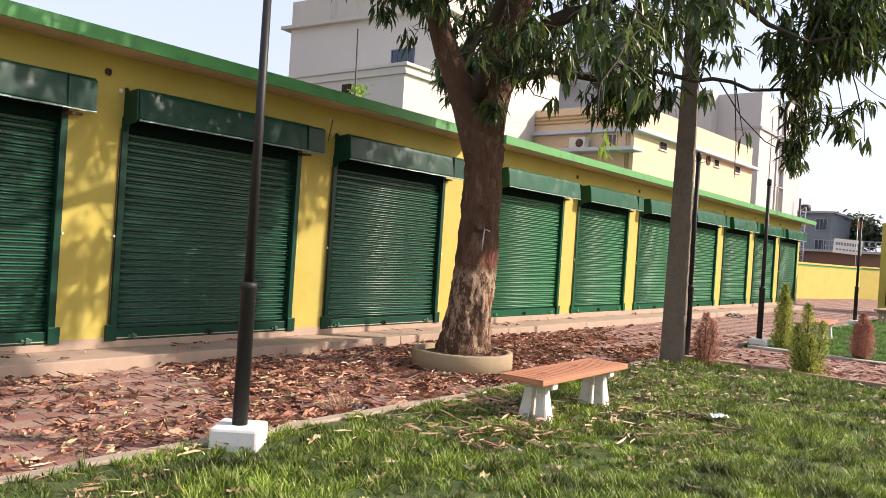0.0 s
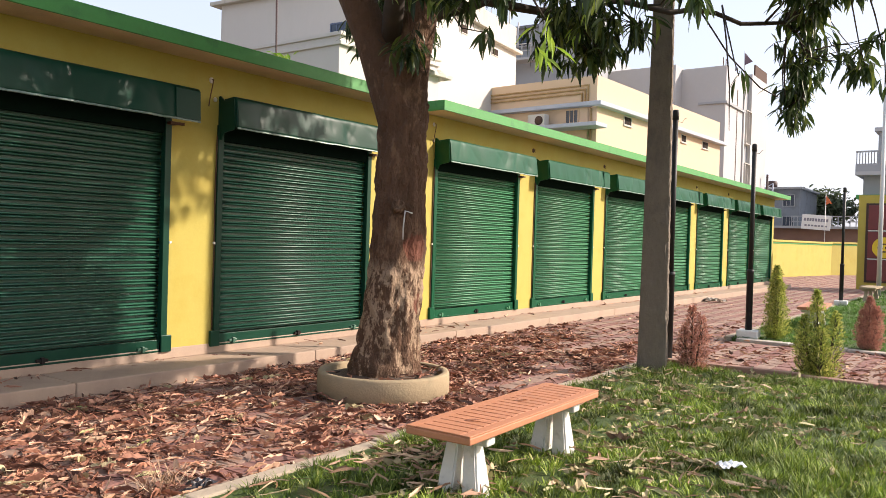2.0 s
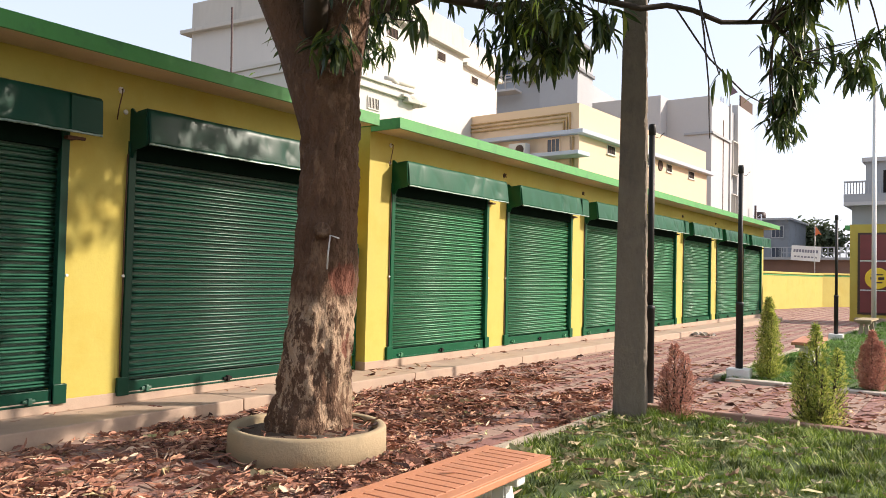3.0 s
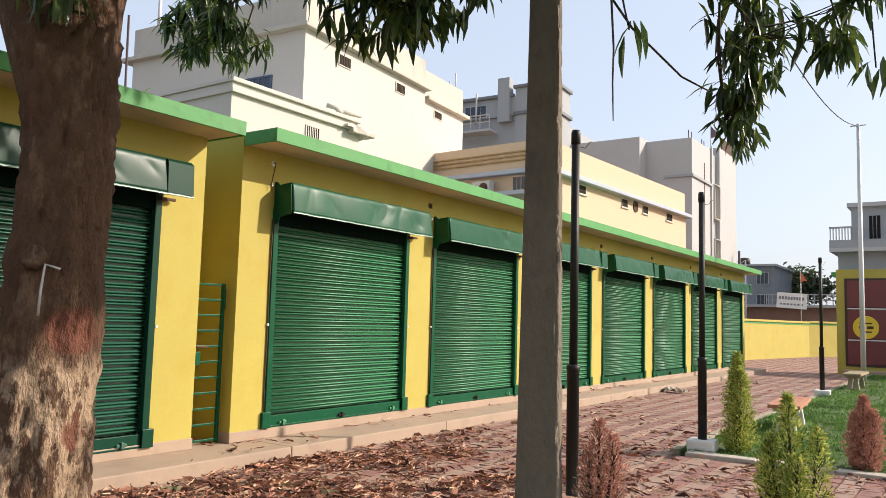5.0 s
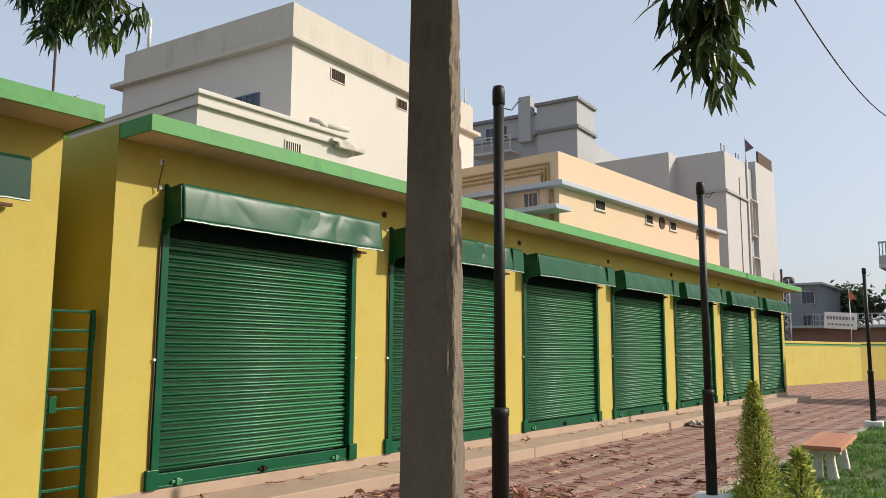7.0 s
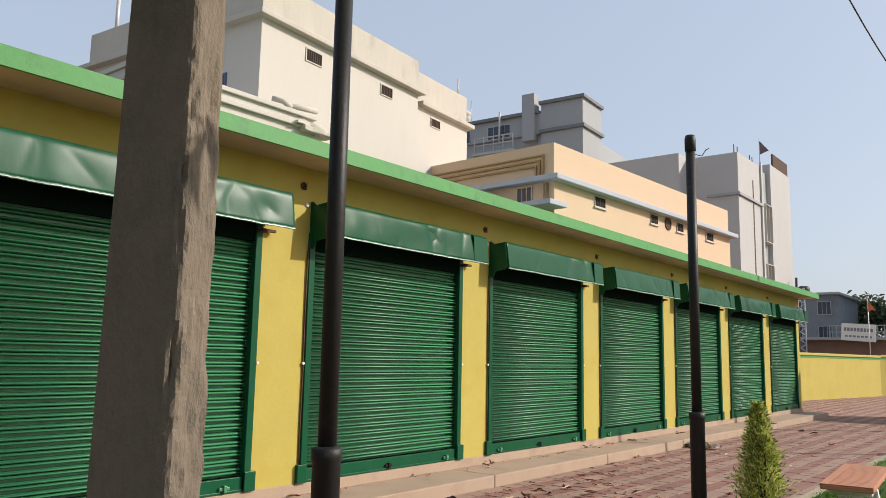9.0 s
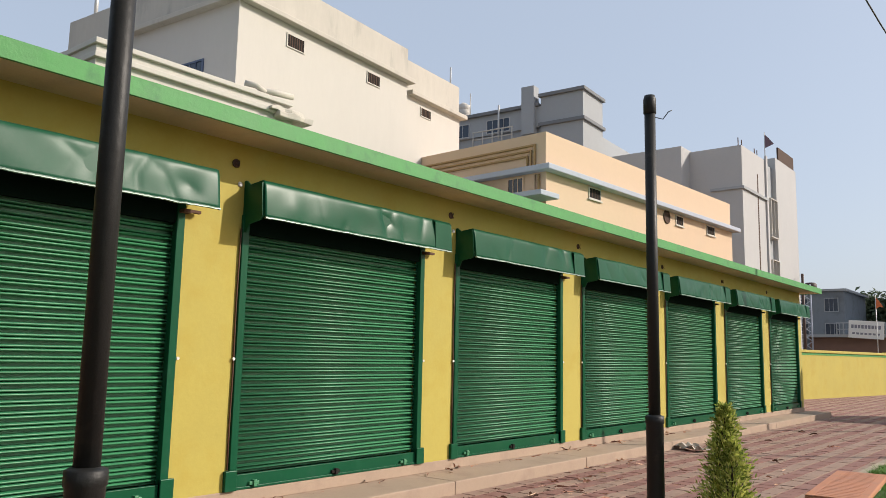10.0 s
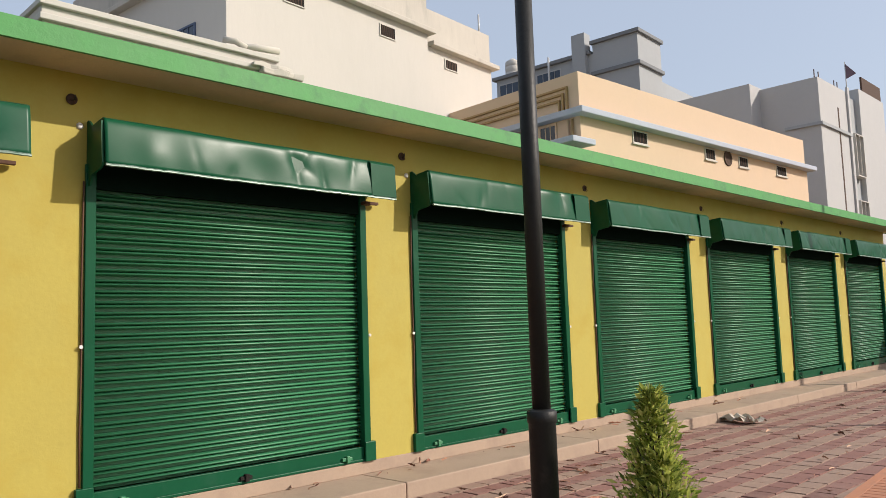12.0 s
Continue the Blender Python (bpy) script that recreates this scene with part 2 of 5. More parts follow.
def tube(points, radii, seg=10, bm=None, cap=True, wob=0.0):
    """A round limb or bar along a line of points with a radius at each."""
    bm = bm or bmesh.new()
    pts = [Vector(p) for p in points]
    if isinstance(radii, (int, float)):
        radii = [radii] * len(pts)
    rings = []
    side = None
    for i, p in enumerate(pts):
        d = (pts[min(i + 1, len(pts) - 1)] - pts[max(i - 1, 0)]).normalized()
        if side is None:
            side = d.orthogonal().normalized()
        side = (side - d * side.dot(d)).normalized()
        up = d.cross(side)
        ring = []
        for k in range(seg):
            a = 2 * math.pi * k / seg
            r = radii[i]
            if wob:
                r *= 1 + wob * noise.noise(Vector((math.cos(a) * 1.4, math.sin(a) * 1.4, p.z * 1.1 + p.x)))
            ring.append(bm.verts.new(p + (side * math.cos(a) + up * math.sin(a)) * r))
        rings.append(ring)
    for a, b in zip(rings, rings[1:]):
        for k in range(seg):
            f = bm.faces.new((a[k], a[(k + 1) % seg], b[(k + 1) % seg], b[k]))
            f.smooth = True
    if cap:
        bm.faces.new(rings[0][::-1])
        bm.faces.new(rings[-1])
    return bm


def lathe(profile, seg=24, bm=None, smooth=True):
    """A turned shape about z from (radius, z) pairs, closed at both ends."""
    bm = bm or bmesh.new()
    rings = [[bm.verts.new((r * math.cos(2 * math.pi * k / seg), r * math.sin(2 * math.pi * k / seg), z)) for k in range(seg)] for r, z in profile]
    for a, b in zip(rings, rings[1:]):
        for k in range(seg):
            f = bm.faces.new((a[k], a[(k + 1) % seg], b[(k + 1) % seg], b[k]))
            f.smooth = smooth
    bm.faces.new(rings[0][::-1])
    bm.faces.new(rings[-1])
    return bm


def prism(outline, axis, lo, hi, bm=None):
    """A solid with this outline in the two other axes, from lo to hi along axis (0, 1, 2)."""
    bm = bm or bmesh.new()

    def at(p, v):
        c = list(p)
        c.insert(axis, v)
        return bm.verts.new(c)

    a = [at(p, lo) for p in outline]
    b = [at(p, hi) for p in outline]
    bm.faces.new(a)
    bm.faces.new(b[::-1])
    for i in range(len(a)):
        j = (i + 1) % len(a)
        bm.faces.new((a[i], b[i], b[j], a[j]))
    bmesh.ops.recalc_face_normals(bm, faces=bm.faces[:])
    return bm


def mesh_of(name, bm, material):
    me = bpy.data.meshes.new(name)
    bm.to_mesh(me)
    bm.free()
    me.materials.append(material)
    return me


def part(name, bm, material, parent, label=""):
    """Links a bmesh, in the parent's own coordinates, as one mesh object under parent."""
    ob = new(name, mesh_of(name, bm, material))
    ob.parent = parent
    return tagged(ob, label) if label else ob


def piece(name, mesh, parent, m):
    ob = new(name, mesh)
    ob.parent = parent
    ob.matrix_basis = m
    return ob


def thing(name, m, label, category, group="", kind=""):
    ob = new(name)
    ob.empty_display_size = 0.2
    ob.matrix_basis = m
    return tagged(ob, label, category, group, kind)


def solid(name, bm, material, label, category, kind="", group=""):
    return tagged(new(name, mesh_of(name, bm, material)), label, category, group, kind)


def stamped(name, template, faces, mats, material):
    """One mesh of many copies of a small template (numpy), one for each 4x4 matrix; each copy is an island."""
    mats = np.asarray(mats, float)
    tv = np.hstack([template, np.ones((len(template), 1))])
    verts = np.einsum("nij,vj->nvi", mats, tv)[:, :, :3].reshape(-1, 3)
    offs = (np.arange(len(mats)) * len(template))[:, None, None]
    f = (np.asarray(faces)[None] + offs).reshape(-1, len(faces[0]))
    me = bpy.data.meshes.new(name)
    me.from_pydata(verts.tolist(), [], f.tolist())
    me.materials.append(material)
    return me


def turn_np(ax, ay, az):
    """Stack of 3x3 turns from arrays of angles, z after y after x."""
    cx, sx, cy, sy, cz, sz = np.cos(ax), np.sin(ax), np.cos(ay), np.sin(ay), np.cos(az), np.sin(az)
    m = np.empty((len(cx), 3, 3))
    m[:, 0, 0], m[:, 0, 1], m[:, 0, 2] = cz * cy, cz * sy * sx - sz * cx, cz * sy * cx + sz * sx
    m[:, 1, 0], m[:, 1, 1], m[:, 1, 2] = sz * cy, sz * sy * sx + cz * cx, sz * sy * cx - cz * sx
    m[:, 2, 0], m[:, 2, 1], m[:, 2, 2] = -sy, cy * sx, cy * cx
    return m


def placed(turns, scales, spots):
    m = np.zeros((len(spots), 4, 4))
    m[:, :3, :3] = turns * scales[:, None, :]
    m[:, :3, 3] = spots
    m[:, 3, 3] = 1
    return m


def blade(length, width, bend, fold, n=3, curl=0.0):
    """A pointed leaf along +x with a midrib: verts and quads."""
    v, f = [], []
    for i in range(n + 1):
        s = i / n
        w = width / 2 * math.sin(math.pi * min(0.97, 0.06 + 0.9 * s ** 0.85)) if 0 < i < n else width * 0.06
        z = -bend * s * s * length
        c = curl * (s - 0.5) ** 2 * length
        v += [(s * length, -w, z + fold * w + c), (s * length, 0, z), (s * length, w, z + fold * w + c * 0.6)]
    for i in range(n):
        a = 3 * i
        f += [(a, a + 3, a + 4, a + 1), (a + 1, a + 4, a + 5, a + 2)]
    return np.array(v), f

# ---- ground ----
bm = bmesh.new()
S = 400
quad = [bm.verts.new(p) for p in ((-S, -S, -0.09), (S, -S, -0.09), (S, S, -0.09), (-S, S, -0.09))]
bm.faces.new(quad)
solid("ground", bm, EARTH, "bare dry earth around the paved yard", "ground", "structure")

PX0, PX1 = -7.58, -4.62     # paved strip beside the shops
solid("lawn_1", boxes((-4.5, 9, -6, 11.62, -0.08, 0.035)), LAWN, "green lawn scattered with fallen leaves", "lawn", "structure")
solid("lawn_2", boxes((-4.5, 9, 15.2, 36.2, -0.08, 0.03)), LAWN, "short green lawn beyond the cross path", "lawn", "structure")
paving = thing("paving", pose(0, 0, 0), "paving of maroon and buff concrete blocks in stripes", "paving", kind="structure")
part("bed", boxes((PX0, PX1, -6, 58, -0.085, -0.03), (PX1, 9, 11.74, 15.08, -0.085, -0.03), (PX1, 3, 36.3, 58, -0.085, -0.03), (-12, PX0, 34.2, 58, -0.085, -0.03)), JOINT, paving)

# ---- shops: two blocks with a narrow gap ----
WX = -8.2
PITCH, OPEN = 3.228, 2.62
ROW1 = [7.775 - PITCH * i for i in range(3)]
ROW2 = [11.90 + PITCH * i for i in range(7)]
TOP1, TOP2 = 3.38, 3.42


def shop_block(name, starts, ya, yb, top, label):
    starts = sorted(starts)
    w = thing(name, pose(0, 0, 0), label, "wall", kind="structure")
    edges = [ya] + [v for s in starts for v in (s + 0.05, s + OPEN - 0.05)] + [yb]
    for a, b in zip(edges[0::2], edges[1::2]):
        part("pillar", boxes((WX - 0.23, WX, a, b, 0.25, top)), YELLOW, w)
    for s in starts:
        part("lintel", boxes((WX - 0.23, WX, s + 0.05, s + OPEN - 0.05, 2.92, top)), YELLOW, w)
    part("side_wall", boxes((-12.5, WX - 0.23, ya, ya + 0.2, 0.13, top)), YELLOW, w)
    part("side_wall", boxes((-12.5, WX - 0.23, yb - 0.2, yb, 0.13, top)), YELLOW, w)
    part("back_wall", boxes((-12.7, -12.5, ya, yb, 0, top)), YELLOW, w)
    return w


shop_block("wall_shops_near", ROW1, -3.0, 10.92, TOP1, "yellow painted wall of the nearer shop row")
far_row = shop_block("wall_shops_far", ROW2, 11.42, 34.25, TOP2, "yellow painted wall of the longer shop row")
part("slab_end", boxes((-12.5, WX - 0.006, 11.424, 11.448, TOP2 + 0.001, TOP2 + 0.134)), YELLOW, far_row, "roof slab end painted with the wall")
solid("wall_gap", boxes((-9.6, -9.4, 10.92, 11.42, 0.0, 3.3)), YELLOW, "yellow wall closing the narrow gap", "wall", "structure")

for nm, ya, yb, top in (("near", -3.4, 11.0, TOP1), ("far", 11.43, 34.6, TOP2)):
    solid("roof_slab_" + nm, boxes((-12.9, -7.72, ya + 0.02, yb - 0.02, top, top + 0.11)), SOFFIT, "flat concrete roof slab with buff soffit", "roof", "structure")
    bm = boxes((-7.72, -7.69, ya, yb, top - 0.012, top + 0.135), (-12.9 if nm == "near" else WX - 0.002, -7.72, ya, ya + 0.02, top - 0.012, top + 0.135), (-12.9, -7.72, yb - 0.02, yb, top - 0.012, top + 0.135), (-12.9, -7.72, ya + 0.02, yb - 0.02, top + 0.11, top + 0.135))
    solid("trim_roof_edge_" + nm, bm, FASCIA, "green painted edge of the roof slab", "roof edge", "structure")

# raised step along the shops and the low sill under the shutters
apron = thing("step_apron", pose(0, 0, 0), "worn pinkish cement step along the shops", "step", kind="structure")
y = -3.0
while y < 34.6:
    w = min(2.95, 34.6 - y)
    part("step_slab", boxes((-12.4, PX0, y + 0.004, y + w - 0.004, -0.08, 0.135), bevel=0.012), CEMENT, apron)
    y += w
solid("sill_near", boxes((WX - 0.22, WX + 0.012, -3.0, 10.93, 0.136, 0.25), bevel=0.006), CEMENT, "cement sill under the shutters", "sill", "structure")
solid("sill_far", boxes((WX - 0.22, WX + 0.012, 11.41, 34.26, 0.136, 0.25), bevel=0.006), CEMENT, "cement sill under the shutters", "sill", "structure")

# ---- roller shutters ----
SLAT = 0.0805
N_SLAT = 30


def slat_mesh(paint):
    """One steel lath: two rounded ribs close together above a deep dark joint."""
    prof = [(-0.056, 0.0), (-0.054, 0.0245)]
    for centre, half in ((0.0372, 0.0108), (0.0668, 0.0106)):
        for k in range(10):
            a = radians(-72 + 16 * k)
            prof.append((-0.016 + 0.024 * math.cos(a), centre + half * math.sin(a)))
        prof.append((-0.036, 0.0520) if centre < 0.05 else (-0.050, 0.0797))
    prof += [(-0.060, 0.0797), (-0.060, 0.0)]
    bm = prism(prof, 1, 0.05, OPEN - 0.05)
    for f in bm.faces:
        f.smooth = len(f.verts) == 4 and min(v.co.x for v in f.verts) > -0.013
    return mesh_of("slat", bm, paint)


HOOD_FRONT = [(0.262 + 0.046 * (k / 13) ** 0.6, 3.042 - 0.334 * k / 13) for k in range(14)]


def hood_dents(seed):
    """Sharp creases and shallow round dents of one hood: (y, z, slant, length, depth) and (y, z, radius, depth)."""
    g = random.Random(17 + seed)
    creases = [(g.uniform(0.15, 2.6), g.uniform(2.72, 3.03), g.uniform(-1.1, 1.1), g.uniform(0.08, 0.24), g.uniform(0.004, 0.012)) for _ in range(11)]
    dents = [(g.uniform(0.1, 2.65), g.uniform(2.74, 3.0), g.uniform(0.08, 0.26), g.uniform(-0.012, 0.010)) for _ in range(9)]
    return creases, dents


def dented(y, z, seed, creases, dents):
    d = 0.005 * noise.noise(Vector((y * 0.9, z * 2.2, 1.7 + seed))) + 0.004 * noise.noise(Vector((y * 3.2, z * 4, 8.3 + seed)))
    for cy, cz, slant, length, depth in creases:
        across = (y - cy) * math.cos(slant) + (z - cz) * math.sin(slant)
        along = (z - cz) * math.cos(slant) - (y - cy) * math.sin(slant)
        d -= depth * math.exp(-abs(across) / 0.045) * math.exp(-(along / length) ** 2)
    for cy, cz, radius, depth in dents:
        d += depth * math.exp(-((y - cy) ** 2 + (z - cz) ** 2) / radius ** 2)
    return d


def hood_shape(length, seed):
    """Sheet-metal box of the hood: front rounded over at the top and dented, folded back at the foot."""
    prof = [(0.0, 3.030), (0.20, 3.050), (0.250, 3.054)] + HOOD_FRONT + [(0.300, 2.704), (0.292, 2.712), (0.256, 3.024), (0.0, 3.012)]
    creases, dents = hood_dents(seed)
    bm = bmesh.new()
    n = 110
    rows = []
    for i in range(n + 1):
        y = length * i / n
        row = []
        for k, (x, z) in enumerate(prof):
            fixed = 1.0 if 3 <= k <= 16 else (0.5 if k in (2, 17) else 0.0)
            row.append(bm.verts.new((x + fixed * dented(y, z, seed, creases, dents), y, z + (0.008 * noise.noise(Vector((y * 1.6, 3, seed))) if k in (2, 3) else 0))))
        rows.append(row)
    m = len(prof)
    for a, b in zip(rows, rows[1:]):
        for k in range(m):
            f = bm.faces.new((a[k], a[(k + 1) % m], b[(k + 1) % m], b[k]))
            f.smooth = 2 <= k <= 15
    bm.faces.new(rows[0][::-1])
    bm.faces.new(rows[-1])
    return bm


def hood_lip(length, seed):
    """Worn folded edge along the foot of the hood, bent where the sheet is dented."""
    creases, dents = hood_dents(seed)
    g = random.Random(5 + seed)
    bm = bmesh.new()
    rows = []
    n = 110
    for i in range(n + 1):
        y = length * i / n
        d = dented(y, 2.71, seed, creases, dents)
        w = 0.004 * noise.noise(Vector((y * 4, 1, seed))) + 0.002 * g.uniform(-1, 1)
        rows.append([bm.verts.new((x + d, y, z + w)) for x, z in ((0.310, 2.712), (0.319, 2.702), (0.321, 2.694), (0.314, 2.690), (0.296, 2.692), (0.300, 2.700))])
    for a, b in zip(rows, rows[1:]):
        for k in range(6):
            bm.faces.new((a[k], a[(k + 1) % 6], b[(k + 1) % 6], b[k]))
    bm.faces.new(rows[0][::-1])
    bm.faces.new(rows[-1])
    return bm


def shutter(m, slat, seed, paint=SHUTTER, sheet=HOODGREEN, label="closed green steel roller shutter under a dented hood"):
    ob = thing("roller_shutter", m, label, "shutter", "shutters along the shop row")
    for i in range(N_SLAT):
        piece("slat", slat, ob, pose(-0.035, 0, 0.385 + SLAT * i))
    rail = part("bottom_rail", boxes((-0.04, 0.006, 0.04, OPEN - 0.04, 0.252, 0.385), (0.006, 0.016, 0.04, OPEN - 0.04, 0.254, 0.275), bevel=0.003), sheet, ob)
    for y in (0.28, 1.30, 2.34):
        part("lock", boxes((0.006, 0.03, y - 0.055, y + 0.055, 0.285, 0.315), (0.006, 0.045, y - 0.015, y + 0.02, 0.27, 0.33), bevel=0.004), DARK if y == 1.30 else paint, rail, "hasp of the shutter lock")
    for y in (0.0, OPEN - 0.075):
        g = part("guide_rail", boxes((-0.05, 0.03, y, y + 0.075, 0.27, 2.75), bevel=0.004), sheet, ob)
        yy = y - 0.05 if y == 0 else y
        part("stud", tube([(0.01, y + (-0.02 if y == 0 else 0.095), 1.42), (0.03, y + (-0.02 if y == 0 else 0.095), 1.42)], 0.014, 8), WHITEWASH, g)
        part("guide_foot", boxes((0.0, 0.042, yy, yy + 0.125, 0.252, 0.43), bevel=0.005), sheet, g)
    h = part("hood", hood_shape(2.74, seed), PALEHOOD if seed == 0 else sheet, ob)
    h.location.y = 0.03
    part("lip", hood_lip(2.74, seed), WORNEDGE, h, "worn pale edge of the hood")
    if seed:
        part("end_patch", prism([(0.312, 2.715), (0.3165, 2.715), (0.301, 3.018), (0.270, 3.048), (0.266, 3.044), (0.2965, 3.015)], 1, 2.44, 2.738), sheet, h, "overlapping end sheet of the hood")
    prof = [(0.0, 2.60), (0.06, 2.58), (0.10, 2.66), (0.27, 2.685), (0.288, 2.72), (0.262, 3.03), (0.10, 3.02), (0.03, 3.075), (0.0, 3.07)]
    part("end_plate", prism(prof, 1, 0.012, 0.028), sheet, ob)
    part("barrel", tube([(0.13, 0.05, 2.85), (0.13, 2.70, 2.85)], 0.11, 14), paint, ob, "rolled-up top of the shutter curtain")
    # added plate; its colour carries the deep shade below the hood
    part("header_plate", boxes((-0.03, 0.008, 0.076, OPEN - 0.076, 2.575, 2.76), bevel=0.003), HOODSHADE, ob, "added sheet coloured as the deep shade under the hood")
    part("bracket", boxes((0.0, 0.10, OPEN - 0.06, OPEN + 0.03, 2.665, 2.695), (0.03, 0.07, OPEN - 0.04, OPEN + 0.13, 2.675, 2.702), bevel=0.003), RUST, ob, "rusty shaft bracket")
    part("wire", tube([(0.02, -0.012, 2.62), (0.012, -0.018, 1.9), (0.014, -0.014, 1.3), (0.012, -0.02, 0.8), (0.012, -0.016, 0.44)], 0.007, 6), RUST, ob, "thin brown wire clipped beside the guide rail")
    part("mortar_dab", lathe([(0.022, -0.01), (0.027, 0.005), (0.012, 0.016)], 9), WHITEWASH, ob, "dab of white mortar").matrix_basis = pose(0.0, -0.04, 3.03, 0, 90, 0)
    return ob


SM = slat_mesh(SHUTTER)
masters = [shutter(pose(WX, y, 0), SM, 3.7 * i) for i, y in enumerate(ROW2[:4])]
for i, y in enumerate(ROW2[4:]):
    copy_thing(masters[(i * 2 + 1) % 4], pose(WX, y, 0))
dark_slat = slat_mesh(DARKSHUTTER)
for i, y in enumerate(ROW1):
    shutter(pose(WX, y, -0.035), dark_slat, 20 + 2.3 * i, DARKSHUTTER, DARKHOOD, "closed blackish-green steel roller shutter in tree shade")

# round open conduit boxes between the hoods
bm = lathe([(0.040, 0), (0.041, 0.010), (0.034, 0.012), (0.032, 0.004), (0.01, 0.003)], 18)
jb = thing("conduit_box", pose(WX + 0.001, 4.35, 3.17, 0, 90, 0), "open round conduit box with wire ends in the wall", "junction box", "conduit boxes")
part("box_rim", bm, GRILLE, jb)
part("wire", tube([(0, 0, 0.0), (0.01, 0.005, 0.03), (0.03, 0.01, 0.045), (0.045, 0.0, 0.03)], 0.004, 5), RUST, jb)
part("wire", tube([(0.01, 0.01, 0.0), (-0.01, 0.02, 0.03), (-0.03, 0.015, 0.035)], 0.004, 5), CABLE, jb)
for y in [s - 0.1 for s in ROW2[1:]]:
    copy_thing(jb, pose(WX + 0.001, y, 3.22, 0, 90, 0))

# loose wire ends hooked out of the wall above the hoods
for y, z in ((7.68, 3.20), (11.87, 3.28)):
    lwire = thing("wire_hook", pose(WX, y, z), "thin rusty wire hooked out of the wall above a hood", "wire", "wire hooks above the hoods")
    part("wire", tube([(-0.02, 0, 0.0), (0.03, 0.0, 0.01), (0.06, -0.02, 0.0), (0.065, -0.03, -0.06), (0.05, -0.05, -0.20), (0.03, -0.05, -0.30)], 0.006, 6), RUST, lwire)
    part("mortar_patch", lathe([(0.030, -0.008), (0.034, 0.003), (0.016, 0.010)], 9), WHITEWASH, lwire, "dab of pale mortar").matrix_basis = pose(0.0, 0, 0, 0, 90, 0)

# narrow barred gate in the gap
gate = thing("barred_gate", pose(-8.34, 10.95, 0.0), "narrow green barred iron gate closing the gap", "gate")
part("gate_post", boxes((-0.015, 0.015, 0.385, 0.425, 0.14, 1.86), bevel=0.003), HOODGREEN, gate)
part("gate_post", boxes((-0.015, 0.015, 0.03, 0.05, 0.14, 1.86), bevel=0.003), HOODGREEN, gate)
for i in range(11):
    part("gate_bar", boxes((-0.012, 0.012, 0.05, 0.385, 0.17 + 0.166 * i, 0.192 + 0.166 * i), bevel=0.003), HOODGREEN, gate)
part("bolt", boxes((0.012, 0.03, 0.06, 0.12, 0.98, 1.12), bevel=0.004), HOODGREEN, gate)
part("bolt_rod", tube([(0.022, 0.04, 1.17), (0.022, 0.22, 1.17)], 0.009, 8), RUST, gate)
part("latch", boxes((0.012, 0.03, 0.39, 0.425, 1.58, 1.80), bevel=0.004), HOODGREEN, gate)

# ---- kerbs ----
kerb_m = mesh_of("kerb_stone", boxes((-0.06, 0.06, 0.004, 0.796, -0.08, 0.05), bevel=0.012), KERB)


kerb_red = mesh_of("kerb_stone", boxes((-0.06, 0.06, 0.004, 0.796, -0.08, 0.095), bevel=0.014), PATHKERB)
kerb_pale = mesh_of("kerb_stone", boxes((-0.10, 0.10, 0.004, 0.796, -0.08, 0.045), bevel=0.012), PALEKERB)


def kerb(name, x, ya, yb, label, along_x=False, stone=kerb_m):
    ob = thing(name, pose(0, 0, 0), label, "kerb", kind="structure")
    v = ya
    while v < yb - 0.01:
        j = random.uniform(-0.012, 0.012)
        piece("kerb_stone", stone, ob, (pose(v + 0.8, x + j, random.uniform(-0.01, 0.01), 0, 0, 90) if along_x else pose(x + j, v, random.uniform(-0.01, 0.01))) @ Matrix.Diagonal((1, min(1, (yb - v) / 0.8), 1, 1)))
        v += 0.8
    return ob


kerb("kerb_lawn", -4.56, -4.0, 11.6, "buff concrete kerb between paving and lawn")
kerb("kerb_far_lawn", -4.56, 15.2, 36.0, "buff concrete kerb of the far lawn")
kerb("kerb_path_near", 11.68, -4.4, 3.6, "reddish concrete edging of the cross path", True, kerb_red)
kerb("kerb_path_far", 15.14, -4.4, 3.6, "pale concrete edging of the cross path", True, kerb_pale)

# ---- lamp posts ----


def lamp_post(m, block, top=3.10, thin=0.035):
    ob = thing("lamp_post", m, "black steel lamp post with thick sleeve on a white block", "lamp post", "lamp posts along the lawn")
    part("base_block", boxes((-0.165, 0.165, -0.165, 0.165, -0.05, block), bevel=0.02), WHITEWASH, ob, "whitewashed concrete block")
    part("sleeve", lathe([(0.053, block - 0.01), (0.053, 1.12), (0.058, 1.125), (0.058, 1.165), (0.05, 1.17), (0.036, 1.175)], 20), BLACK, ob)
    part("shaft", lathe([(0.036, 1.17), (thin, top)], 18), BLACK, ob)
    part("cap", lathe([(thin, top), (0.041, top + 0.005), (0.041, top + 0.10), (0.034, top + 0.125)], 18), BLACK, ob)
    part("wire", tube([(0.03, 0.02, top - 0.02), (0.07, 0.05, top - 0.03), (0.10, 0.07, top + 0.02), (0.12, 0.08, top + 0.03)], 0.0035, 5), CABLE, ob)
    return ob


lamp_post(pose(-4.363, 3.42, 0, 0, 0, 38), 0.185, 3.55, 0.027)
lp = lamp_post(pose(-4.30, 15.415, -0.02, 0, 0, 5), 0.185)
copy_thing(lp, pose(-4.44, 25.4, -0.02, 0, 0, 5))
lamp_post(pose(-4.38, 11.86, 0, 0, 0, 5), 0.03)

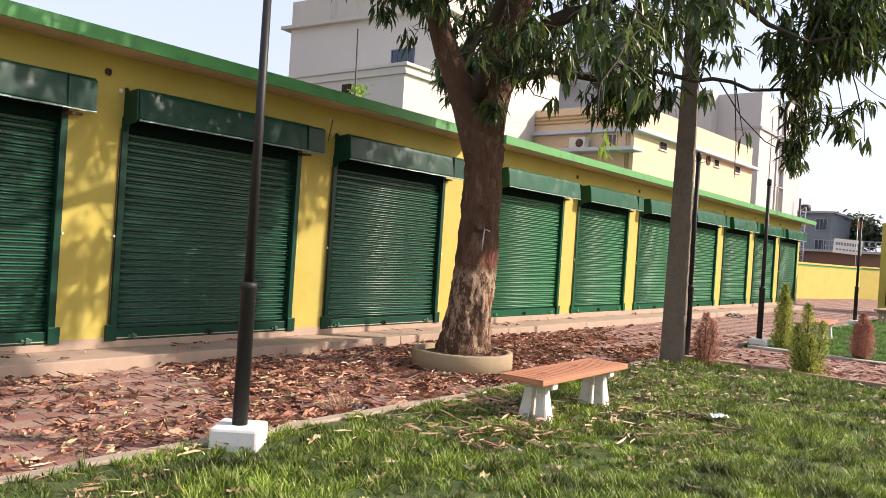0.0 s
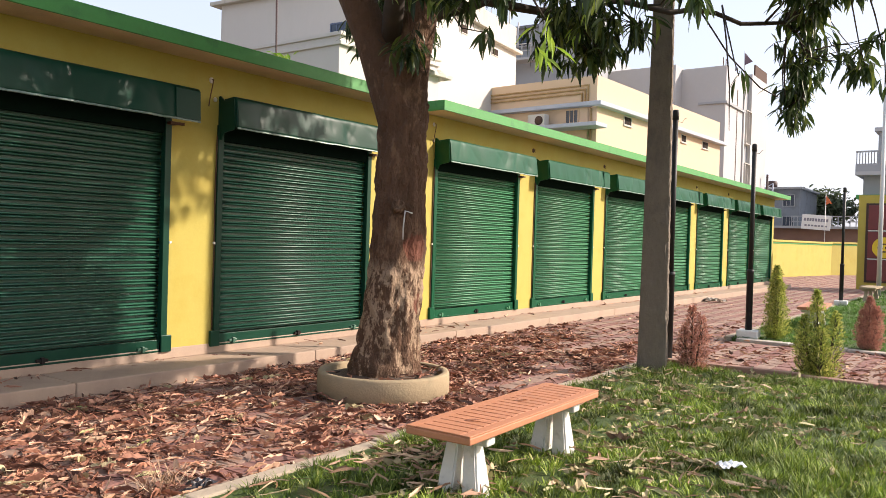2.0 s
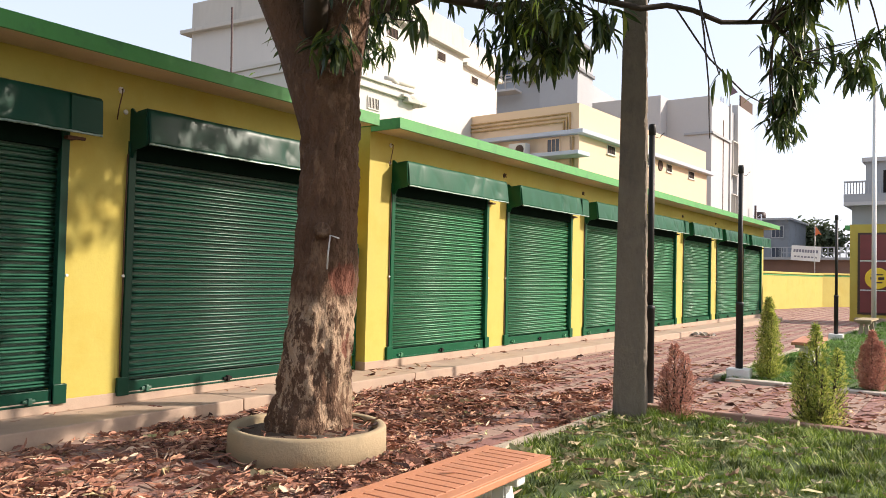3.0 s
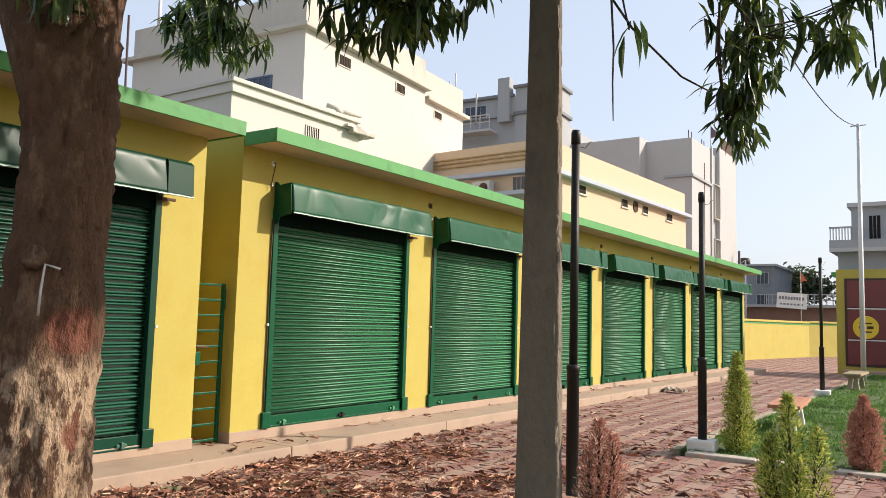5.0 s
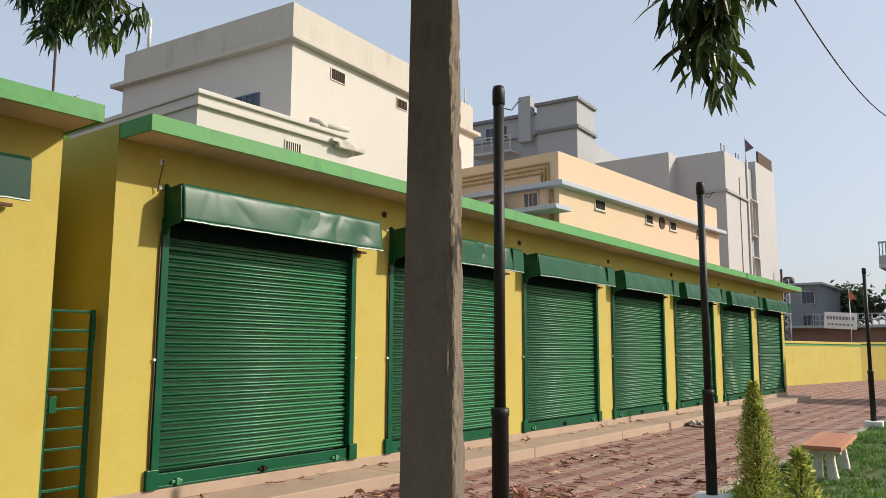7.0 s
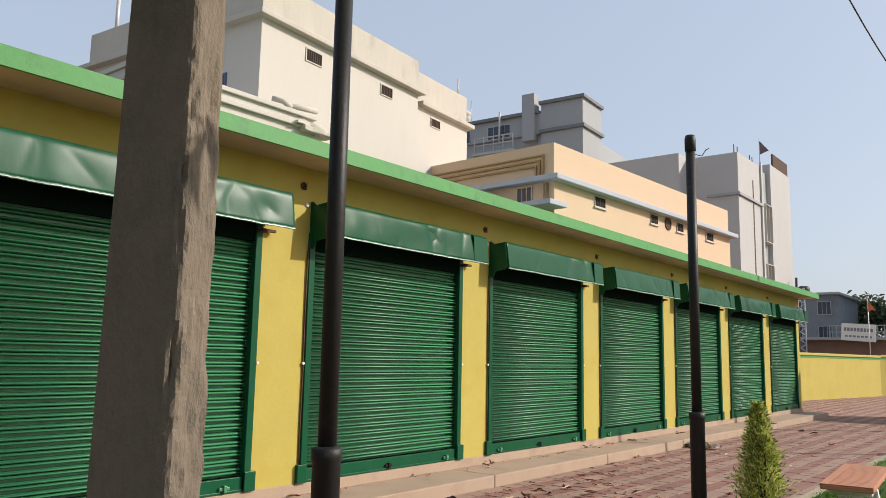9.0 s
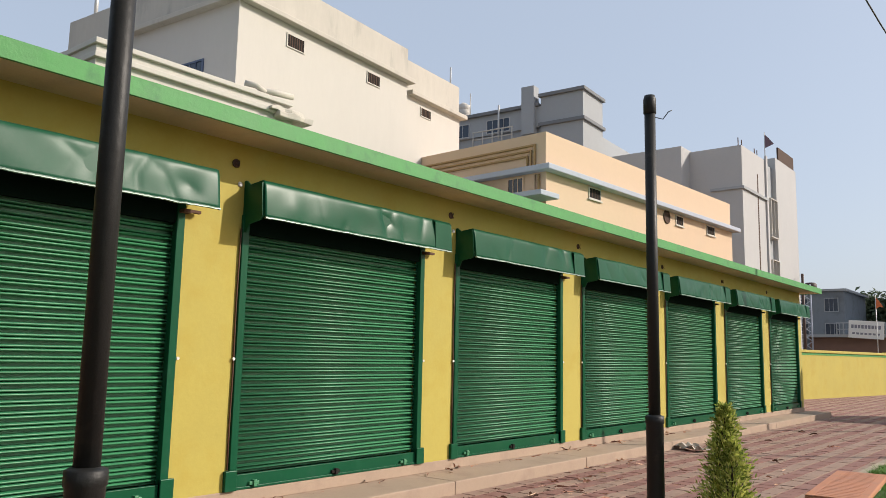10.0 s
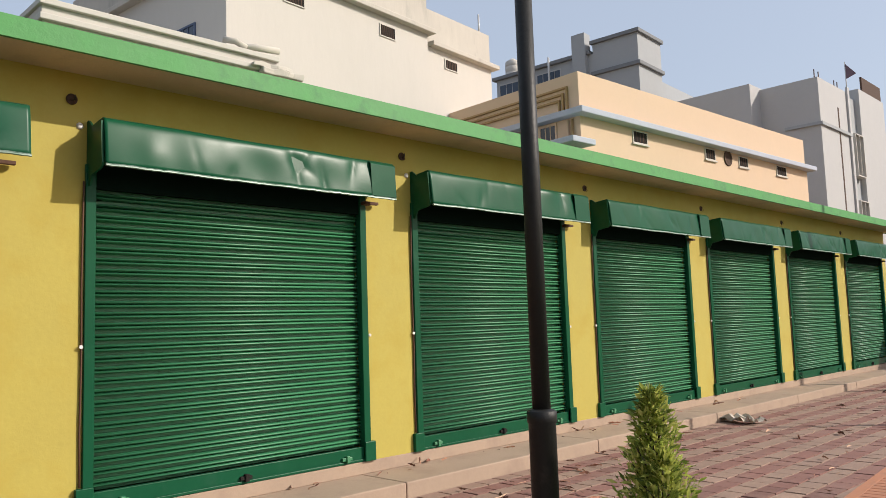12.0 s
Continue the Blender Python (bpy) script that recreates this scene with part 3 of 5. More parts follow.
# ---- square concrete pole ----
cp = thing("concrete_pole", pose(-4.29, 11.07, 0, 0, 0, 12), "tapered square concrete electricity pole with chipped edges", "pole")
bm = bmesh.new()
rows = []
OUTLINE = [(-1, -1), (-0.96, -1.05), (-0.5, -1.06), (0, -1.06), (0.5, -1.06), (0.80, -1.06), (0.91, -1.06), (0.98, -1.03), (1.03, -0.9), (1.05, -0.7), (1.05, -0.45), (1.05, -0.2), (1.05, 0.1), (1.05, 0.4), (1.05, 0.7), (1.03, 0.95), (0.92, 1.06), (0, 1.06), (-0.94, 1.06), (-1, 1), (-1.05, 0)]
SIDES = len(OUTLINE)
for i in range(480):
    z = -0.1 + i * 0.0175
    h = 0.150 - 0.0105 * z
    row = []
    for sx, sy in OUTLINE:
        q = Vector((sx * 2.0, sy * 1.1, z * 5.0))
        edge = max(0.0, 1 - abs(sx - 0.98) / 0.16) if sy < -0.4 else (0.35 if abs(sx) > 0.85 else 0.1)
        chip = max(0.0, noise.noise(q) + 0.55 * noise.noise(q * 3.1) + 0.05)
        rough = 0.35 * noise.noise(q * 6.0)
        x = sx * h * 1.10 - 0.030 * edge * chip * sx - (0.008 * (chip + rough) if sx > 0.95 else 0)
        y = sy * h * 0.50 - 0.022 * edge * chip * (1 if sy > 0 else -1) + 0.0015 * rough
        row.append(bm.verts.new((x, y, z)))
    rows.append(row)
for a, b in zip(rows, rows[1:]):
    for k in range(SIDES):
        bm.faces.new((a[k], a[(k + 1) % SIDES], b[(k + 1) % SIDES], b[k]))
bm.faces.new(rows[-1])
part("shaft", bm, CONCRETE, cp)

# ---- benches ----


def bench(m, label, paint=BENCHTOP, leg_paint=BENCHLEG):
    ob = thing("bench", m, label, "bench", "park benches")
    top = part("seat", boxes((-0.215, 0.215, -0.87, 0.87, 0.40, 0.442), bevel=0.008), paint, ob)
    part("seat_border", boxes((0.15, 0.215, -0.87, 0.87, 0.442, 0.452), (-0.215, -0.15, -0.87, 0.87, 0.442, 0.452), bevel=0.003), paint, top)
    slat = mesh_of("seat_slat", boxes((-0.15, 0.15, 0, 0.072, 0.442, 0.453), bevel=0.004), paint)
    for i in range(21):
        piece("seat_slat", slat, top, pose(0, -0.866 + i * 0.0828, 0))
    for y in (-0.58, 0.58):
        part("cross_bar", boxes((-0.18, 0.18, y - 0.05, y + 0.05, 0.335, 0.40), bevel=0.015), leg_paint, ob)
        for s in (-1, 1):
            bm = bmesh.new()
            lo = [(s * 0.095 + a, y + b, -0.03) for a, b in ((-0.06, -0.085), (0.06, -0.085), (0.06, 0.085), (-0.06, 0.085))]
            hi = [(s * 0.058 + a, y + b, 0.34) for a, b in ((-0.04, -0.045), (0.04, -0.045), (0.04, 0.045), (-0.04, 0.045))]
            v = [bm.verts.new(p) for p in lo + hi]
            for f in ((3, 2, 1, 0), (4, 5, 6, 7), (0, 1, 5, 4), (1, 2, 6, 5), (2, 3, 7, 6), (3, 0, 4, 7)):
                bm.faces.new([v[i] for i in f])
            bmesh.ops.bevel(bm, geom=bm.edges[:], offset=0.01, segments=2, affect="EDGES")
            part("leg", bm, leg_paint, ob)
    return ob


b0 = bench(pose(-3.49, 6.48, 0, 0, 0, 1.5), "terracotta slatted bench on white splayed concrete legs")
copy_thing(b0, pose(-3.85, 18.45, 0, 0, 0, 4.4))
bench(pose(-4.12, 28.7, 0, 0, 0, 0), "bare grey cement bench standing before the painted gate", RINGMAT, KERB)

# ---- boundary wall, painted gate wall ----


def slab_wall(name, a, b, h, thick, material, label):
    a, b = Vector((*a, 0)), Vector((*b, 0))
    d = (b - a).length
    ang = math.degrees(math.atan2(b.y - a.y, b.x - a.x))
    ob = thing(name, pose(a.x, a.y, 0, 0, 0, ang), label, "wall", kind="structure")
    part("wall_face", boxes((0, d, 0, thick, -0.08, h)), material, ob)
    part("coping", boxes((0, d, -0.06, thick + 0.06, h, h + 0.11), bevel=0.012), material, ob, "pale yellow coping")
    part("painted_band", boxes((0, d, -0.012, thick + 0.012, h - 0.10, h - 0.003)), FASCIA, ob, "green painted band under the coping")
    return ob


slab_wall("wall_boundary_1", (-9.5, 54.1), (-11.74, 40.0), 1.88, 0.2, YELLOW, "yellow boundary wall with green band under its coping")
slab_wall("wall_boundary_2", (-6.3, 60.4), (-9.5, 54.1), 1.92, 0.2, YELLOW, "yellow boundary wall with green band under its coping")

gw = thing("painted_gate_wall", pose(-5.62, 36.8, 0), "yellow wall with a maroon panelled gate and round emblem", "gate wall", kind="structure")
part("wall_face", boxes((0, 9, 0, 0.3, -0.08, 3.72)), YELLOW, gw)
part("gate_border", boxes((0.27, 3.4, -0.03, 0, 0.28, 3.40), bevel=0.004), DARKLINE, gw)
for i, (za, zb) in enumerate(((0.36, 1.17), (1.25, 2.28), (2.36, 3.32))):
    for xa, xb in ((0.36, 1.85), (2.05, 3.32)):
        part("gate_panel", boxes((xa, xb, -0.055, -0.03, za, zb), bevel=0.012), MAROON, gw)
part("blue_strip", boxes((1.88, 2.02, -0.05, -0.03, 0.36, 3.32), bevel=0.006), BLUESTRIP, gw)
for za in (1.17, 2.28):
    part("gate_rail", boxes((0.36, 3.3, -0.05, -0.03, za + 0.02, za + 0.06)), SIGN, gw)
em = part("emblem", lathe([(0.41, 0), (0.41, 0.02), (0.38, 0.03), (0.36, 0.022)], 32), EMBLEM, gw, "round yellow emblem")
em.matrix_basis = pose(0.93, -0.056, 1.66, 90, 0, 0)
for i, (x, y, w, h) in enumerate(((-0.2, 0.12, 0.4, 0.05), (-0.22, -0.04, 0.18, 0.09), (0.04, -0.05, 0.2, 0.1), (-0.12, -0.18, 0.3, 0.05))):
    part("emblem_mark", boxes((x, x + w, y, y + h, 0.022, 0.03), bevel=0.003), DARKLINE, em)
part("foot_beam", boxes((0.2, 9, -0.45, 0, -0.08, 0.16), bevel=0.02), CEMENT, gw)

# ---- white flag pole and cable ----
fp = thing("steel_pole", pose(-4.25, 31.6, 0), "tall thin pale steel pole carrying a cable", "pole")
part("shaft", tube([(0, 0, -0.08), (0, 0, 2.5), (0, 0, 7.75)], [0.075, 0.07, 0.05], 12), STEEL, fp)
part("cross_arm", tube([(-0.22, 0, 7.7), (0.22, 0, 7.7)], 0.02, 8), STEEL, fp)
pts = []
a, b = Vector((-4.25, 31.6, 7.7)), Vector((-4.0, 4.0, 9.5))
for i in range(25):
    s = i / 24
    p = a.lerp(b, s)
    p.z -= 4 * 2.0 * s * (1 - s)
    pts.append(p)
solid("overhead_cable", tube(pts, 0.012, 6), CABLE, "black cable sagging from the steel pole", "cable")

# ---- houses behind the shops ----


def house(name, x, y, ang, label):
    return thing(name, pose(x, y, 0, 0, 0, ang), label, "building", kind="")


def window(parent, name, x0, x1, y0, y1, z0, z1, frame_m, pane_m, bars=0, face="x", bar_m=None):
    """A window set on a face: frame ring, pane and bars. For face x the pane looks to +x, else to -y."""
    ob = None
    t = 0.03 if name == "vent" else 0.05
    bar_m = bar_m or (GRILLE if name == "vent" else frame_m)
    pane_m = DARK if name == "vent" else pane_m
    if face == "x":
        bm = boxes((x0, x1, y0, y1, z0, z0 + t), (x0, x1, y0, y1, z1 - t, z1), (x0, x1, y0, y0 + t, z0 + t, z1 - t), (x0, x1, y1 - t, y1, z0 + t, z1 - t))
        ob = part(name, bm, frame_m, parent)
        part("pane", boxes((x0 + 0.003, x0 + 0.02, y0 + t, y1 - t, z0 + t, z1 - t)), pane_m, ob)
        for i in range(bars):
            v = y0 + t + (y1 - y0 - 2 * t) * (i + 1) / (bars + 1)
            part("bar", boxes((x0 + 0.02, x1 - 0.005, v - 0.012, v + 0.012, z0 + t, z1 - t)), bar_m, ob)
    else:
        bm = boxes((x0, x1, y0, y1, z0, z0 + t), (x0, x1, y0, y1, z1 - t, z1), (x0, x0 + t, y0, y1, z0 + t, z1 - t), (x1 - t, x1, y0, y1, z0 + t, z1 - t))
        ob = part(name, bm, frame_m, parent)
        part("pane", boxes((x0 + t, x1 - t, y1 - 0.02, y1 - 0.003, z0 + t, z1 - t)), pane_m, ob)
        for i in range(bars):
            v = x0 + t + (x1 - x0 - 2 * t) * (i + 1) / (bars + 1)
            part("bar", boxes((v - 0.012, v + 0.012, y0 + 0.005, y1 - 0.02, z0 + t, z1 - t)), bar_m, ob)
    return ob


# white two-storey house; local x outwards, y along the lit face
wh = house("white_house", -17.52, 21.56, 5, "white two-storey house with weathered parapet and small vents")
part("wall", boxes((-7.5, 0, 0, 6.88, -0.08, 9.98), (-7.5, -0.12, 6.88, 10.15, -0.08, 9.70)), WHITEWALL, wh)
part("parapet", boxes((-7.5, 0.0, 0, 6.88, 10.12, 11.12)), WEATHERED, wh, "rain-streaked parapet")
part("parapet", boxes((-7.5, -0.12, 6.885, 10.1, 9.84, 10.85)), WEATHERED, wh, "rain-streaked parapet")
part("cornice", boxes((-7.9, 0.22, -0.22, 7.05, 9.98, 10.12), bevel=0.02), WEATHERED, wh)
part("cornice", boxes((-7.5, 0.1, 7.05, 10.35, 9.70, 9.84), bevel=0.02), WEATHERED, wh)
for ya, yb, z0, z1 in ((1.60, 2.26, 9.36, 9.74), (4.88, 5.5, 9.40, 9.76), (7.78, 8.38, 9.18, 9.50)):
    x = 0.0 if ya < 6.8 else -0.12
    window(wh, "vent", x, x + 0.03, ya, yb, z0, z1, WHITEWALL, GRILLE, 6)
window(wh, "window", -2.25, -1.2, -0.04, 0, 7.72, 8.72, BLUEFRAME, WINDOWGLASS, 3, "y")
part("aerial", tube([(-6.7, 0.3, 11.1), (-6.7, 0.3, 12.3)], 0.06, 8), STEEL, wh)
part("tank_pipe", tube([(-0.4, 9.95, 10.85), (-0.4, 9.95, 11.6)], 0.03, 8), STEEL, wh)

lw = house("white_annex", -15.16, 17.0, 0, "low white annex with a moulded parapet")
part("wall", boxes((-7, 0, 0, 4.4, -0.08, 6.5)), WHITEWALL, lw)
for z0, z1, o in ((6.5, 6.6, 0.10), (6.6, 6.74, 0.04), (6.74, 6.84, 0.12)):
    part("moulding", boxes((-7, o, -o * 0.6, 4.32, z0, z1), bevel=0.012), WHITEWALL, lw)
window(lw, "vent", 0.0, 0.03, 2.35, 2.85, 5.95, 6.30, WHITEWALL, GRILLE, 6, "x", WHITEWALL)
window(lw, "vent", -2.6, -2.1, -0.03, 0, 5.95, 6.40, WHITEWALL, GRILLE, 4, "y")
bm = boxes((-0.4, 0.24, 3.9, 4.8, 6.42, 6.54), (-0.2, 0.18, 3.7, 4.6, 6.54, 6.64), bevel=0.02)
bmesh.ops.subdivide_edges(bm, edges=bm.edges[:], cuts=4, use_grid_fill=True)
for v in bm.verts:
    v.co += 0.07 * Vector((noise.noise(v.co * 4), noise.noise(v.co * 4 + Vector((7, 0, 0))), 0.8 * noise.noise(v.co * 5 + Vector((0, 7, 0)))))
part("broken_slab", bm, WEATHERED, lw, "broken concrete edge with rubble")
part("drain_spout", tube([(-0.1, 3.55, 6.88), (0.05, 3.75, 6.93), (0.12, 4.3, 6.95)], 0.065, 12), WEATHERED, lw, "stub of pale drain pipe")
part("drain_spout", tube([(-0.1, 3.2, 7.0), (0.0, 3.42, 6.98), (0.05, 3.62, 6.88)], 0.06, 12), WEATHERED, lw)

bh = house("beige_house", -13.45, 29.15, -3, "beige two-storey house with grey-blue ledge")
part("wall", boxes((-9, 0, 0, 13.3, -0.08, 6.66)), BEIGE, bh)
part("parapet", boxes((-9, -0.03, 0.03, 13.25, 6.82, 7.83)), BEIGE, bh)
part("ledge", boxes((-9, 0.30, -0.30, 13.5, 6.66, 6.82), bevel=0.02), BLUEBAND, bh, "grey-blue ledge")
part("porch_roof", boxes((-3.2, 0.45, -0.9, 0, 5.80, 5.95), bevel=0.02), BLUEBAND, bh)
for k in range(3):
    z, x = 7.16 + 0.15 * k, -0.62 + 0.13 * k
    part("moulding", boxes((-9, x, -0.035, 0.03, z, z + 0.05), (x - 0.05, x, -0.036, 0.03, 6.822, z + 0.0)), OCHRE, bh, "ochre moulded band turning down at the corner")
part("drain_pipe", tube([(-0.22, -0.05, 3.5), (-0.22, -0.05, 6.6)], 0.035, 8), OCHRE, bh)
part("drain_pipe", tube([(-0.36, -0.05, 3.5), (-0.36, -0.05, 6.6)], 0.03, 8), BEIGE, bh)
for ya, yb in ((2.25, 2.95), (6.05, 6.65), (8.15, 8.75), (10.8, 11.55)):
    window(bh, "vent", 0.0, 0.03, ya, yb, 6.262, 6.62, WHITEWALL, GRILLE, 3)
    part("sill", boxes((0.0, 0.06, ya - 0.04, yb + 0.04, 6.22, 6.26)), WHITEWALL, bh)
v = part("round_vent", lathe([(0.25, 0), (0.25, 0.03), (0.19, 0.03), (0.18, 0.005)], 20), GRILLE, bh)
v.matrix_basis = pose(0, 7.45, 6.45, 0, 90, 0)
window(bh, "window", -1.35, -0.75, -0.04, 0, 6.05, 6.62, BEIGE, WINDOWGLASS, 2, "y")
ac = part("air_conditioner", boxes((-2.7, -1.95, -0.55, -0.2, 5.96, 6.45), bevel=0.02), WHITEWALL, bh, "white air conditioner unit")
g = part("fan_grille", lathe([(0.18, 0), (0.18, 0.015), (0.03, 0.02)], 18), GRILLE, ac)
g.matrix_basis = pose(-2.2, -0.551, 6.2, 90, 0, 0)
window(bh, "vent", -6.6, -6.0, -0.03, 0, 6.1, 6.5, BEIGE, GRILLE, 3, "y")

tw = house("grey_tower_house", -22.28, 47.5, 4, "grey flat-roofed house with a stair tower")
part("wall", boxes((-9, -0.5, 0.2, 9, -0.08, 14.4), (-9, -2.6, 0, 9, 14.4, 15.6)), GREYWALL, tw)
part("stair_tower", boxes((-2.6, 0, 0, 2.65, 12, 16.1)), GREYWALL, tw)
part("ledge", boxes((-2.7, 0.15, -0.15, 2.75, 16.1, 16.3), (-2.7, 0.15, -0.15, 2.75, 14.4, 14.6), (-9.2, -2.7, -0.2, 0.2, 15.6, 15.8), bevel=0.02), TOWERBAND, tw)
part("pillar", boxes((-3.7, -2.9, -0.3, 0.3, 14.0, 16.8)), GREYWALL, tw)
window(tw, "window", -6.2, -4.6, -0.04, 0, 14.45, 15.3, PALEGREY, WINDOWGLASS, 3, "y")
window(tw, "window", -8.8, -7.4, -0.04, 0, 14.45, 15.3, PALEGREY, WINDOWGLASS, 2, "y")
part("pipe", tube([(-5.2, -0.3, 14.0), (-5.2, -0.3, 16.0)], 0.06, 8), STEEL, tw)
part("balcony_slab", boxes((-6.6, -3.8, -1.1, 0, 13.3, 13.45), bevel=0.02), PALEGREY, tw)
for x in (-6.5, -5.85, -5.2, -4.55, -3.9):
    part("baluster", tube([(x, -1.0, 13.45), (x, -1.0, 14.35)], 0.035, 6), WHITEWALL, tw)
part("rail", tube([(-6.55, -1.0, 14.35), (-3.85, -1.0, 14.35)], 0.04, 6), WHITEWALL, tw)
part("rail", tube([(-6.55, -1.0, 13.9), (-3.85, -1.0, 13.9)], 0.03, 6), WHITEWALL, tw)
tank = part("water_tank", lathe([(0.42, 15.8), (0.44, 15.83), (0.44, 16.1), (0.41, 16.13), (0.44, 16.16), (0.44, 16.45), (0.41, 16.48), (0.44, 16.51), (0.42, 16.78), (0.2, 16.92), (0.12, 16.98)], 20), WHITEWALL, tw, "ribbed white plastic water tank")
tank.location = (-8.35, 0.75, 0)
part("tank_pipe", tube([(-7.7, 0.5, 15.6), (-7.7, 0.5, 17.4)], 0.04, 6), STEEL, tw)

gh = house("grey_modern_house", -15.4, 52.35, 0, "pale grey modern house with recessed strips")
part("wall", boxes((-2.85, 0, 0, 4.3, -0.08, 13.0)), PALEGREY, gh)
part("wall", boxes((-9.0, -2.85, -1.2, 6, -0.08, 13.1)), PALEGREY, gh)
part("wall", boxes((-8, 0, 6.2, 10.6, -0.08, 13.6)), PALEGREY, gh)
part("ledge", boxes((-1.7, 0.12, -0.12, 4.3, 10.6, 10.75)), GREYWALL, gh)
part("recess", boxes((-3, -0.25, 4.3, 6.2, -0.08, 13.0)), GREYWALL, gh)
part("slot", boxes((0.001, 0.012, 2.55, 2.72, 5, 11.9)), GRILLE, gh, "narrow dark slot")
part("strip", boxes((0.0, 0.10, 4.0, 4.3, 5, 13.25), bevel=0.01), PALEGREY, gh)
window(gh, "window", -0.25, 0.10, 4.75, 6.05, 8.6, 10.9, WHITEWALL, WINDOWGLASS, 1)
window(gh, "window", -0.25, 0.10, 4.75, 6.05, 5.2, 7.3, WHITEWALL, WINDOWGLASS, 1)
part("railing", boxes((-0.1, 0.0, 6.9, 10.2, 13.6, 14.4)), GRILLE, gh)
part("flag_staff", tube([(-0.6, 6.3, 13.4), (-0.6, 6.3, 15.3)], 0.03, 6), STEEL, gh)
part("flag", prism([(-0.6, 15.2), (-0.05, 14.5), (-0.6, 14.3)], 1, 6.29, 6.31), DARKFLAG, gh, "small drooping dark flag")
for y in (2.0, 2.6, 4.9, 5.4):
    part("rebar", tube([(-0.8, y, 13.1), (-0.8, y, 14.0)], 0.03, 5), RUST, gh)

# ---- houses beyond the boundary wall ----
fs = house("roadside_shop", -12.2, 66.0, 0, "weathered brown roadside shop with a sign board")
part("wall", boxes((-3.5, 4.5, 0, 8, -0.08, 3.1)), RUSTBRICK, fs)
part("roof", boxes((-3.8, 4.8, -0.6, 8.2, 3.1, 3.28)), GREYWALL, fs)
part("upper_rail", boxes((-1.9, 4.6, 0.0, 0.06, 4.0, 4.07), (-1.9, 4.6, 0.0, 0.06, 3.6, 3.66), *[(-1.9 + i * 0.4, -1.83 + i * 0.4, 0.0, 0.06, 3.28, 4.0) for i in range(17)]), GREYWALL, fs)
sg = part("sign_board", boxes((-1.27, 0.72, -0.75, -0.68, 3.05, 4.15), bevel=0.01), SIGN, fs, "white sign board with grey lettering")
for i in range(9):
    part("lettering", boxes((-1.12 + i * 0.19, -0.98 + i * 0.19, -0.76, -0.75, 3.66, 3.88)), GREYLETTER, sg)
for i in range(7):
    part("lettering", boxes((-1.05 + i * 0.23, -0.89 + i * 0.23, -0.76, -0.75, 3.28, 3.40)), GREYLETTER, sg)
sg.rotation_euler.y = radians(4)
sg.location.z = -0.05
f2 = house("roadside_house", -17.8, 68.5, 0, "blue-grey weathered house behind the boundary wall")
part("wall", boxes((-4, 3.75, 0, 7, -0.08, 6.3)), BLUEGREY, f2)
part("roof", boxes((-4.2, 3.95, -0.25, 7.2, 6.3, 6.45)), GREYWALL, f2)
part("tank", lathe([(0.0, 6.45), (0.42, 6.45), (0.42, 7.0), (0.3, 7.12), (0.0, 7.15)], 16), DARKLINE, f2).location = (1.2, 2.0, 0)
for x in (-3.2, -1.4, 0.6, 2.5):
    for z in (3.2, 4.9):
        window(f2, "window", x, x + 0.9, -0.06, 0, z, z + 0.95, GREYWALL, WINDOWGLASS, 2, "y")

mast = thing("lattice_mast", pose(-15.4, 64.0, 0), "pale blue steel lattice mast", "mast")
for x in (-0.35, 0.35):
    part("leg", tube([(x, 0, -0.08), (x, 0, 6.4)], 0.05, 6), BLUEBAND, mast)
for i in range(12):
    z = 0.2 + i * 0.52
    part("brace", tube([(-0.35, 0, z), (0.35, 0, z + 0.5)], 0.03, 5), BLUEBAND, mast)
    part("brace", tube([(0.35, 0, z), (-0.35, 0, z + 0.5)], 0.03, 5), BLUEBAND, mast)
dp = thing("dark_pole", pose(-15.0, 62.0, 0), "dark wooden electricity pole", "pole")
part("shaft", tube([(0, 0, -0.08), (0, 0, 6.9)], [0.1, 0.08], 8), DARKLINE, dp)
fl = thing("flag", pose(-11.4, 64.0, 0), "orange pennant on a thin staff", "flag")
part("staff", tube([(0, 0, -0.08), (0, 0, 5.6)], 0.025, 6), STEEL, fl)
part("cloth", prism([(0.0, 5.5), (0.22, 5.2), (0.42, 4.85), (0.20, 4.9), (0.0, 4.75)], 1, -0.01, 0.01), SAFFRON, fl)

rh = house("balcony_house", -9.3, 73.0, 0, "grey house with a rooftop balcony railing")
part("wall", boxes((-0.7, 14, 0, 9, -0.08, 6.2)), GREYWALL, rh)
part("floor_slab", boxes((-1.05, 14, -0.9, 9, 6.2, 6.42)), PALEGREY, rh)
part("parapet", boxes((-1.05, 14, -0.9, -0.75, 6.42, 6.9)), GREYWALL, rh)
for i in range(13):
    part("baluster", boxes((-1.02 + i * 0.16, -0.97 + i * 0.16, -0.88, -0.8, 6.9, 7.6)), GREYWALL, rh)
part("rail", boxes((-1.05, 1.0, -0.9, -0.78, 7.6, 7.7)), GREYWALL, rh)
part("stair_head", boxes((0.0, 6, 0.5, 5, 6.42, 9.0)), GREYWALL, rh)
part("roof", boxes((-0.2, 6.3, 0.2, 5.3, 9.0, 9.25)), PALEGREY, rh)
window(rh, "window", 0.9, 1.6, 0.44, 0.5, 7.0, 8.5, GREYWALL, DARK, 2, "y")
window(rh, "window", 2.4, 3.2, 0.44, 0.5, 7.0, 8.5, GREYWALL, DARK, 2, "y")
window(rh, "window", -0.5, 0.5, -0.06, 0, 3.2, 4.6, PALEGREY, DARK, 2, "y")
part("awning", boxes((-0.9, 0.9, -1.4, 0, 4.7, 4.95)), FASCIA, rh)
rh.scale = (1.29, 1.29, 1.29)
